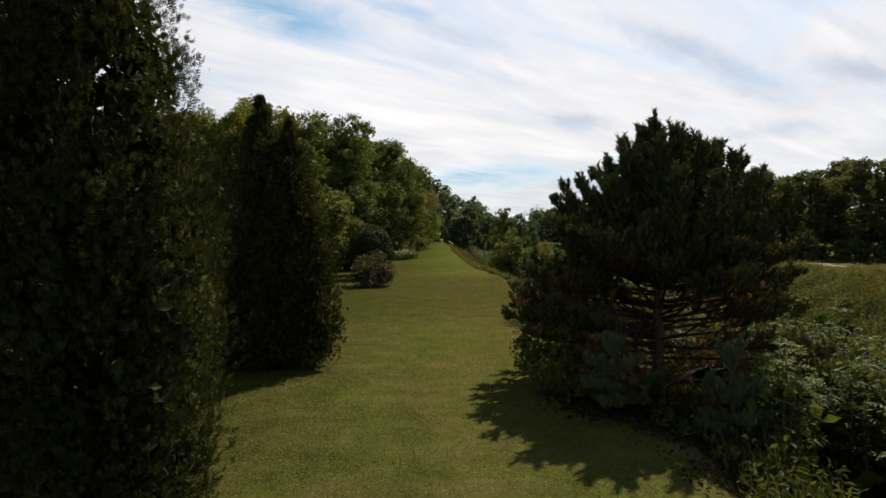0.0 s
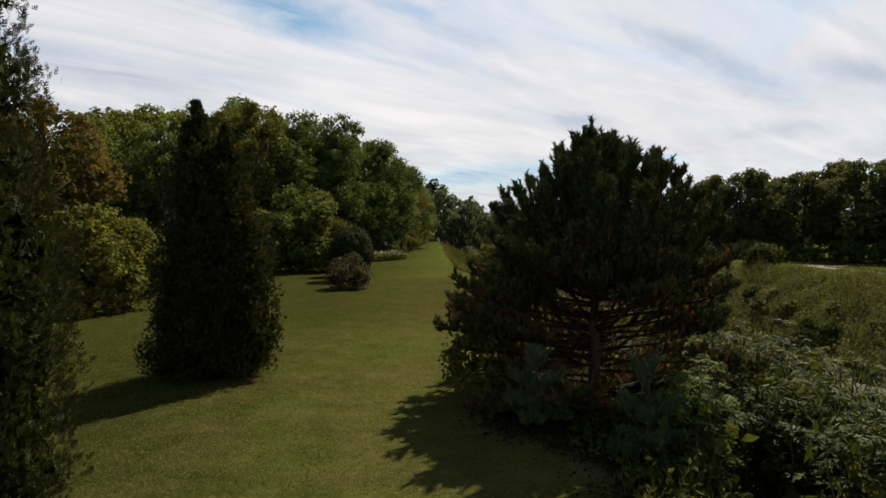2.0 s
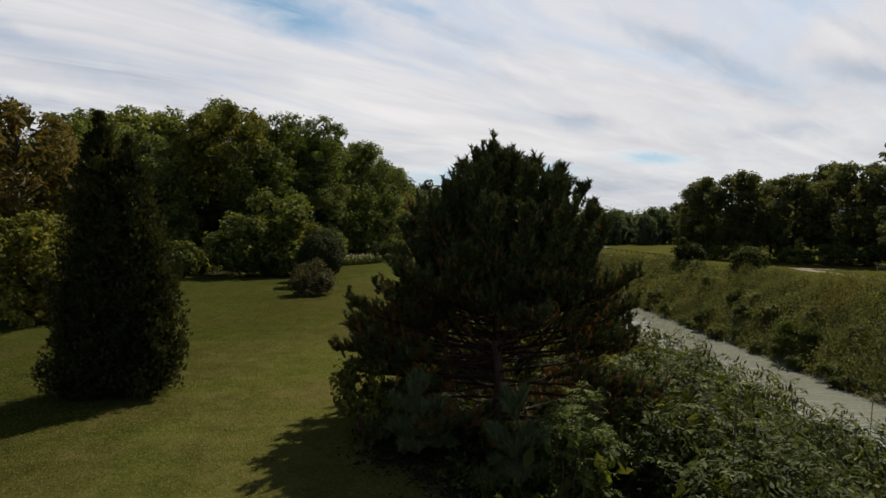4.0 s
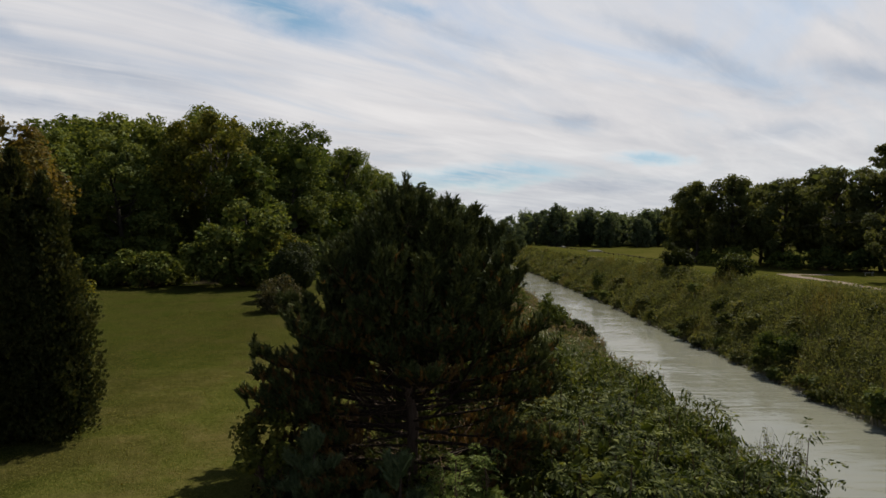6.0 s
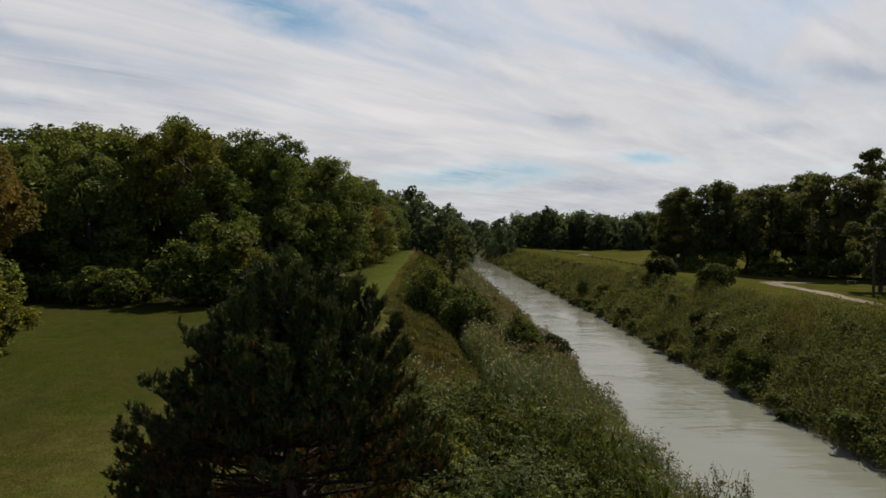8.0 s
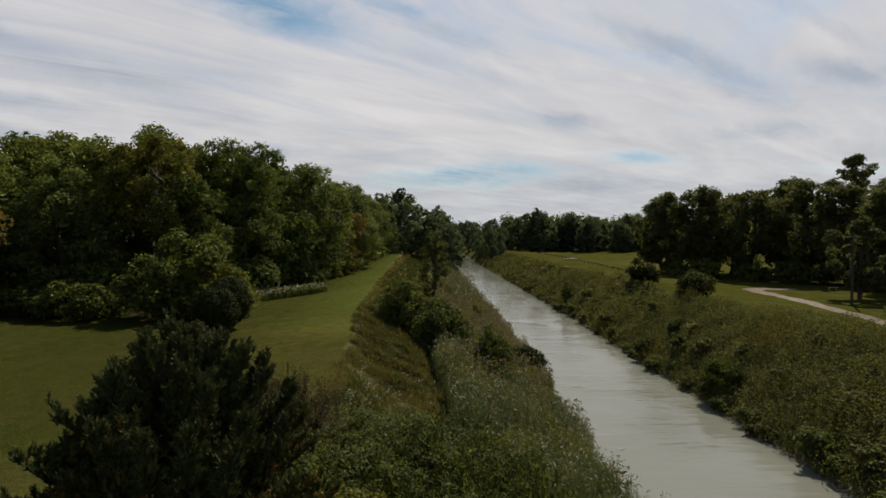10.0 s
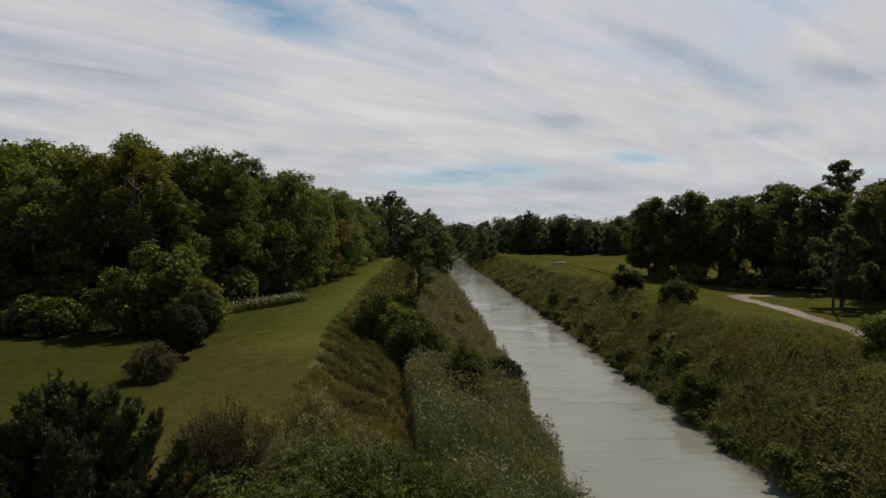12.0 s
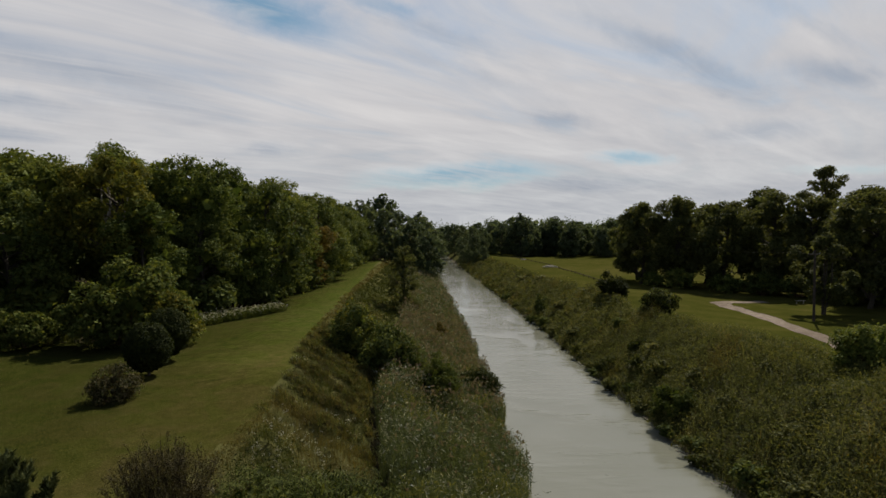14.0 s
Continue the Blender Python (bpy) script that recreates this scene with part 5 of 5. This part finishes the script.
def patchy(x, y, scale, seed):
    v = np.sin(x * scale + seed) * np.sin(y * scale * 0.8 + seed * 1.7) + 0.6 * np.sin(x * scale * 2.3 - y * scale * 1.9 + seed)
    return v


def reed_bed():
    """Tall reeds on the lower half of the near bank."""
    rng = np.random.default_rng(131)
    inside = lambda x, y: (x - bend(y) > ditch_at(y) + np.interp(y, [6, 11, 22, 26, 30, 46, 60, 120, 200], [0.2, 1.5, 2.2, 1.2, 0.12, 0.12, 0.4, 0.85, 0.5]) + 0.10 * np.sin(y * 0.9)) & (x - bend(y) < 18.3 + 0.5 * np.sin(y * 0.5))
    h = Heap()
    for n, y0, y1, wd in ((33000, -14, 45, 0.028), (16000, 45, 90, 0.045), (7000, 90, 200, 0.09)):
        b = scatter(rng, n, 6, 19.5, y0, y1, inside, 0.2)
        lump = patchy(b[:, 0], b[:, 1], 0.7, 2.0)
        tall = rng.uniform(1.5, 2.5, len(b)) * (1 + 0.16 * lump) * np.interp(b[:, 1], [8, 18, 28], [0.72, 0.8, 1.0])
        h.put(blades(rng, b, tall, 0.28, wd, (-0.06, -0.05)), 0)
        at = np.repeat(b, 4, 0)
        at[:, 2] += np.repeat(tall, 4) * rng.uniform(0.45, 1.02, len(at))
        at = at + rng.normal(size=at.shape) * 0.08
        silver = 0.20 + 0.17 * patchy(b[:, 0], b[:, 1], 0.8, 6.0) + 0.10 * patchy(b[:, 0], b[:, 1], 2.3, 1.0)
        fresh = patchy(b[:, 0], b[:, 1], 0.6, 17.0) + 0.5 * patchy(b[:, 0], b[:, 1], 1.7, 8.0) > 0.55
        draw = rng.uniform(size=len(at))
        pale = draw < np.repeat(np.where(fresh, silver * 0.4, silver), 4)
        green = ~pale & np.repeat(fresh, 4) & (draw < 0.75)
        rest = ~pale & ~green
        h.put(leaves(rng, at[rest], rng.normal(size=at[rest].shape) * [1, 1, 0.3], 0.26 + wd * 3, 0.09 + wd, 0.5), 0)
        h.put(leaves(rng, at[green], rng.normal(size=at[green].shape) * [1, 1, 0.3], 0.30 + wd * 3, 0.08 + wd, 0.5), 3)
        h.put(leaves(rng, at[pale], rng.normal(size=at[pale].shape) * [1, 1, 0.3], 0.17 + wd * 2.6, 0.14 + wd, 0.5), 2)
        # plumes, thick only where the bed grows dry
        pick = rng.uniform(size=len(b)) < np.interp(b[:, 1], [0, 30, 42, 52, 62, 85, 110], [0.03, 0.05, 0.15, 0.35, 0.62, 0.65, 0.4]) * np.clip(0.55 + 0.5 * patchy(b[:, 0], b[:, 1], 0.7, 21.0), 0.1, 1.2)
        tip = b[pick].copy()
        tip[:, 2] += tall[pick] * 1.02
        tip = np.repeat(tip, 2, 0) + rng.normal(size=(2 * len(tip), 3)) * 0.06
        h.put(leaves(rng, tip, rng.normal(size=tip.shape) * [1, 1, 0.1], 0.24 + wd * 2, 0.35, 0.2), 1)
    return tagged(new("reed_bed", h.mesh("reed_bed", [REED, PLUME, SILVER, RANK])), "dense tall green reeds with silvery leaves and brownish plumes", "reeds", kind="stuff")


reed_bed()


def left_bank_weeds():
    """Rough herbs between lawn and reeds: leafy and white-flowered, then yellow, then combed brown grass."""
    rng = np.random.default_rng(132)
    inside = lambda x, y: (x - bend(y) > lawn_edge(y) + 0.15 * np.sin(y * 1.9)) & (x - bend(y) < ditch_at(y) - 0.38 + 0.10 * np.sin(y * 1.3))
    h = Heap()
    for n, y0, y1, wd, size in ((37000, -14, 52, 0.018, 0.13), (9000, 52, 100, 0.04, 0.22), (5000, 100, 200, 0.08, 0.4)):
        b = scatter(rng, n, 0.5, 11, y0, y1, inside, 0.0)
        x, y = b[:, 0], b[:, 1] + rng.normal(size=len(b)) * 1.0 + 1.5 * np.sin(b[:, 0] * 0.9)
        p = patchy(b[:, 0], b[:, 1], 0.55, 4.0)
        combed = (y > 34) & (y < 50)
        yellow = ~combed & (((y > 28.5) & (y < 35)) | ((y > 15) & (x < lawn_edge(y) + 0.8)) | (p > 1.0))
        tall = rng.uniform(0.25, 0.60, len(b)) * (1 + 0.3 * p) * np.interp(b[:, 1], [0, 14, 18, 29, 34, 60], [1.5, 1.4, 1.5, 1.3, 0.9, 0.9])
        tall *= np.clip((x - lawn_edge(b[:, 1])) * 0.9 + 0.3, 0.3, 1)
        brown = combed & (rng.uniform(size=len(b)) < 0.55 + 0.3 * np.sin(b[:, 1] * 1.1 + 1.6 * np.sin(x * 1.2) + x * 0.7))
        green = ~brown & ~yellow
        h.put(blades(rng, b[brown][::2], tall[brown][::2] * 0.7, 0.4, wd, (-0.35, -0.25)), 4)
        h.put(blades(rng, b[brown][1::2], tall[brown][1::2] * 0.8, 0.4, wd, (-0.35, -0.25)), 1)
        h.put(blades(rng, b[yellow], tall[yellow] * 0.8, 0.5, wd, (-0.1, 0)), 1)
        h.put(blades(rng, b[green], tall[green], 0.5, wd, (-0.1, -0.1)), 0)
        for kind, mat, wide in ((green, 0, 0.42), (yellow, 1, 0.25), (brown, 4, 0.22)):
            at = np.repeat(b[kind], 3, 0) + rng.normal(size=(3 * kind.sum(), 3)) * [0.12, 0.12, 0]
            at[:, 2] += np.repeat(tall[kind], 3) * rng.uniform(0.2, 1.0, len(at))
            h.put(leaves(rng, at, np.array([-0.1, -0.1, 0.7]) + rng.normal(size=at.shape) * 0.55, size, wide, 0.6), mat)
        gold = (b[:, 1] > 9) & (b[:, 1] < 90) & (yellow & (rng.uniform(size=len(b)) < 0.10)) | (b[:, 1] > 9) & (b[:, 1] < 90) & (patchy(b[:, 0], b[:, 1], 0.35, 9.0) + rng.normal(size=len(b)) * 0.4 > 1.25)
        tip = b[gold] + np.stack([0 * tall[gold], 0 * tall[gold], tall[gold]], 1)
        tip = np.repeat(tip, 3, 0) + rng.normal(size=(3 * gold.sum(), 3)) * 0.08
        h.put(leaves(rng, tip, rng.normal(size=tip.shape), size * 0.34, 0.6, 0.6), 2)
        white = (y > 17) & (y < 30.5) & (x > lawn_edge(b[:, 1]) + 1.0) & (rng.uniform(size=len(b)) < 0.12 + 0.09 * p)
        white |= (y > 30) & (y < 56) & (patchy(b[:, 0], b[:, 1], 0.5, 13.0) > 1.1) & (rng.uniform(size=len(b)) < 0.14)
        tip = b[white] + np.stack([0 * tall[white], 0 * tall[white], tall[white] * 1.15], 1)
        tip = np.repeat(tip, 4, 0) + rng.normal(size=(4 * white.sum(), 3)) * 0.05
        h.put(leaves(rng, tip, rng.normal(size=tip.shape), size * 0.55, 0.7, 0.6), 3)
    # tussocks of long grass combed over in rows
    t = scatter(rng, 5200, 1.5, 10.5, 32, 58, inside)
    row = np.sin(t[:, 1] * 1.9 + 0.9 * t[:, 0] + 1.3 * np.sin(t[:, 0] * 0.8 + t[:, 1] * 0.3))
    t = t[row + rng.normal(size=len(t)) * 0.35 > 0.1]
    for slot, share in ((4, 0.15), (5, 0.48), (1, 0.42)):
        pick = t[rng.uniform(size=len(t)) < share]
        base = np.repeat(pick, 16, 0) + rng.normal(size=(16 * len(pick), 3)) * [0.16, 0.10, 0]
        h.put(blades(rng, base, rng.uniform(0.22, 0.48, len(base)), 0.9, 0.032, (-0.15, -0.30)), slot)
    return tagged(new("bank_weeds", h.mesh("bank_weeds", [WEED, DRYWEED, GOLD, WHITEFLOWER, BRUSH, RANK])), "rough green and olive-brown weeds with white and yellow flowers", "weeds", kind="stuff")


left_bank_weeds()


def right_bank_weeds():
    """Deep rough grass and herbs on the far bank."""
    rng = np.random.default_rng(133)
    def inside(x, y):
        s = x - bend(y)
        return (s > 30.7) & (s < np.interp(y, [0, 48, 60, 67, 75, 97, 130, 240], [46, 45.5, 42.6, 41.4, 39.0, 40.6, 38.5, 38]) + 0.5 * np.sin(y * 0.45))
    h = Heap()
    for n, y0, y1, wd, size in ((34000, 26, 75, 0.035, 0.22), (15000, 75, 130, 0.06, 0.32), (9000, 130, 260, 0.11, 0.6)):
        b = scatter(rng, n, 20, 49, y0, y1, inside, 0.1)
        p = patchy(b[:, 0], b[:, 1], 0.35, 7.0)
        tall = rng.uniform(0.5, 1.1, len(b)) * (1 + 0.35 * p + 0.25 * patchy(b[:, 0], b[:, 1], 1.1, 5.0))
        dry = p + rng.normal(size=len(b)) * 0.6 > 1.35
        h.put(blades(rng, b[dry], tall[dry] * 1.1, 0.6, wd), 1)
        few = ~dry & (rng.uniform(size=len(b)) < 0.6)
        h.put(blades(rng, b[few], tall[few], 0.7, wd, (-0.2, -0.1)), 0)
        at = np.repeat(b, 5, 0)
        up = np.repeat(tall, 5) * rng.uniform(0.2, 1.0, len(at))
        at = at + rng.normal(size=at.shape) * [0.25, 0.25, 0]
        at[:, 2] += up
        m3 = np.repeat(dry, 5)
        h.put(leaves(rng, at[~m3], np.array([0, 0, 0.8]) + rng.normal(size=at[~m3].shape) * 0.6, size, 0.45, 0.6), 0)
        h.put(leaves(rng, at[m3], np.array([0, 0, 0.4]) + rng.normal(size=at[m3].shape) * 0.6, size, 0.25, 0.6), 1)
        gold = patchy(b[:, 0], b[:, 1], 0.22, 3.0) + rng.normal(size=len(b)) * 0.4 > 1.7
        tip = b[gold] + np.stack([0 * tall[gold], 0 * tall[gold], tall[gold]], 1)
        tip = np.repeat(tip, 3, 0) + rng.normal(size=(3 * gold.sum(), 3)) * 0.15
        h.put(leaves(rng, tip, rng.normal(size=tip.shape), size * 0.5, 0.6, 0.6), 2)
    return tagged(new("bank_weeds", h.mesh("bank_weeds", [RANK, DRYWEED, GOLD])), "deep olive rough grass and herbs on the far bank", "weeds", kind="stuff")


right_bank_weeds()


def edge_flowers():
    """A strip of pale flowering weeds along the foot of the wood."""
    rng = np.random.default_rng(134)
    b = scatter(rng, 9500, -12, -2, 53, 68, lambda x, y: np.abs(x - (-9.9 + (y - 54.3) * 0.455)) < 0.95)
    tall = rng.uniform(0.4, 0.95, len(b))
    h = Heap().put(blades(rng, b, tall, 0.4, 0.05), 0)
    at = np.repeat(b, 4, 0) + rng.normal(size=(4 * len(b), 3)) * [0.15, 0.15, 0]
    at[:, 2] += np.repeat(tall, 4) * rng.uniform(0.3, 1.0, len(at))
    h.put(leaves(rng, at, np.array([0, 0, 0.8]) + rng.normal(size=at.shape) * 0.5, 0.22, 0.5, 0.6), 0)
    pick = rng.uniform(size=len(b)) < 0.35
    tip = np.repeat(b[pick] + np.stack([0 * tall[pick], 0 * tall[pick], tall[pick]], 1), 3, 0) + rng.normal(size=(3 * pick.sum(), 3)) * 0.12
    h.put(leaves(rng, tip, rng.normal(size=tip.shape), 0.14, 0.7, 0.6), 1)
    return tagged(new("edge_weeds", h.mesh("edge_weeds", [VINE, WHITEFLOWER])), "strip of pale flowering weeds along the wood's foot", "weeds", kind="stuff")


edge_flowers()


def lawn_blades():
    """Short blades on the nearer lawn."""
    rng = np.random.default_rng(135)
    b = scatter(rng, 45000, -9, 4.0, 4.5, 34.0, lambda x, y: x < lawn_edge(y) + 0.1, 1.3)
    tall = rng.uniform(0.012, 0.034, len(b))
    v, f = thin_blades(rng, b, tall, 1.0, 0.010)
    return tagged(new("lawn_grass", mesh_from("lawn_grass", v, f, [BLADE])), "short mown grass blades, green and straw-coloured", "grass", kind="stuff")


lawn_blades()


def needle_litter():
    """Dark flecks that paint the pine's shade on the ground, thinning out towards the lawn."""
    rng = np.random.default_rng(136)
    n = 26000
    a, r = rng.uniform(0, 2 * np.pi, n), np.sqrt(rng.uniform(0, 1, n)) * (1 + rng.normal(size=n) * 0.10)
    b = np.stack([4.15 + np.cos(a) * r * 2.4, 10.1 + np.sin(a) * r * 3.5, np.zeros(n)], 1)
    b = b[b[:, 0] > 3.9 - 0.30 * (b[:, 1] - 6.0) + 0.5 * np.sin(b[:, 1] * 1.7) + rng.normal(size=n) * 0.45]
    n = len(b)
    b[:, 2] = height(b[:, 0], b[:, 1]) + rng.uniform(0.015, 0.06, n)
    return tagged(new("needle_litter", Heap().put(leaves(rng, b, np.tile([0, 0, 1.0], (n, 1)), 0.085, 0.5, 0.35)).mesh("needle_litter", [SHADE_FLECKS])), "dark flecks painting the pine's shade on the ground", "litter", kind="stuff")


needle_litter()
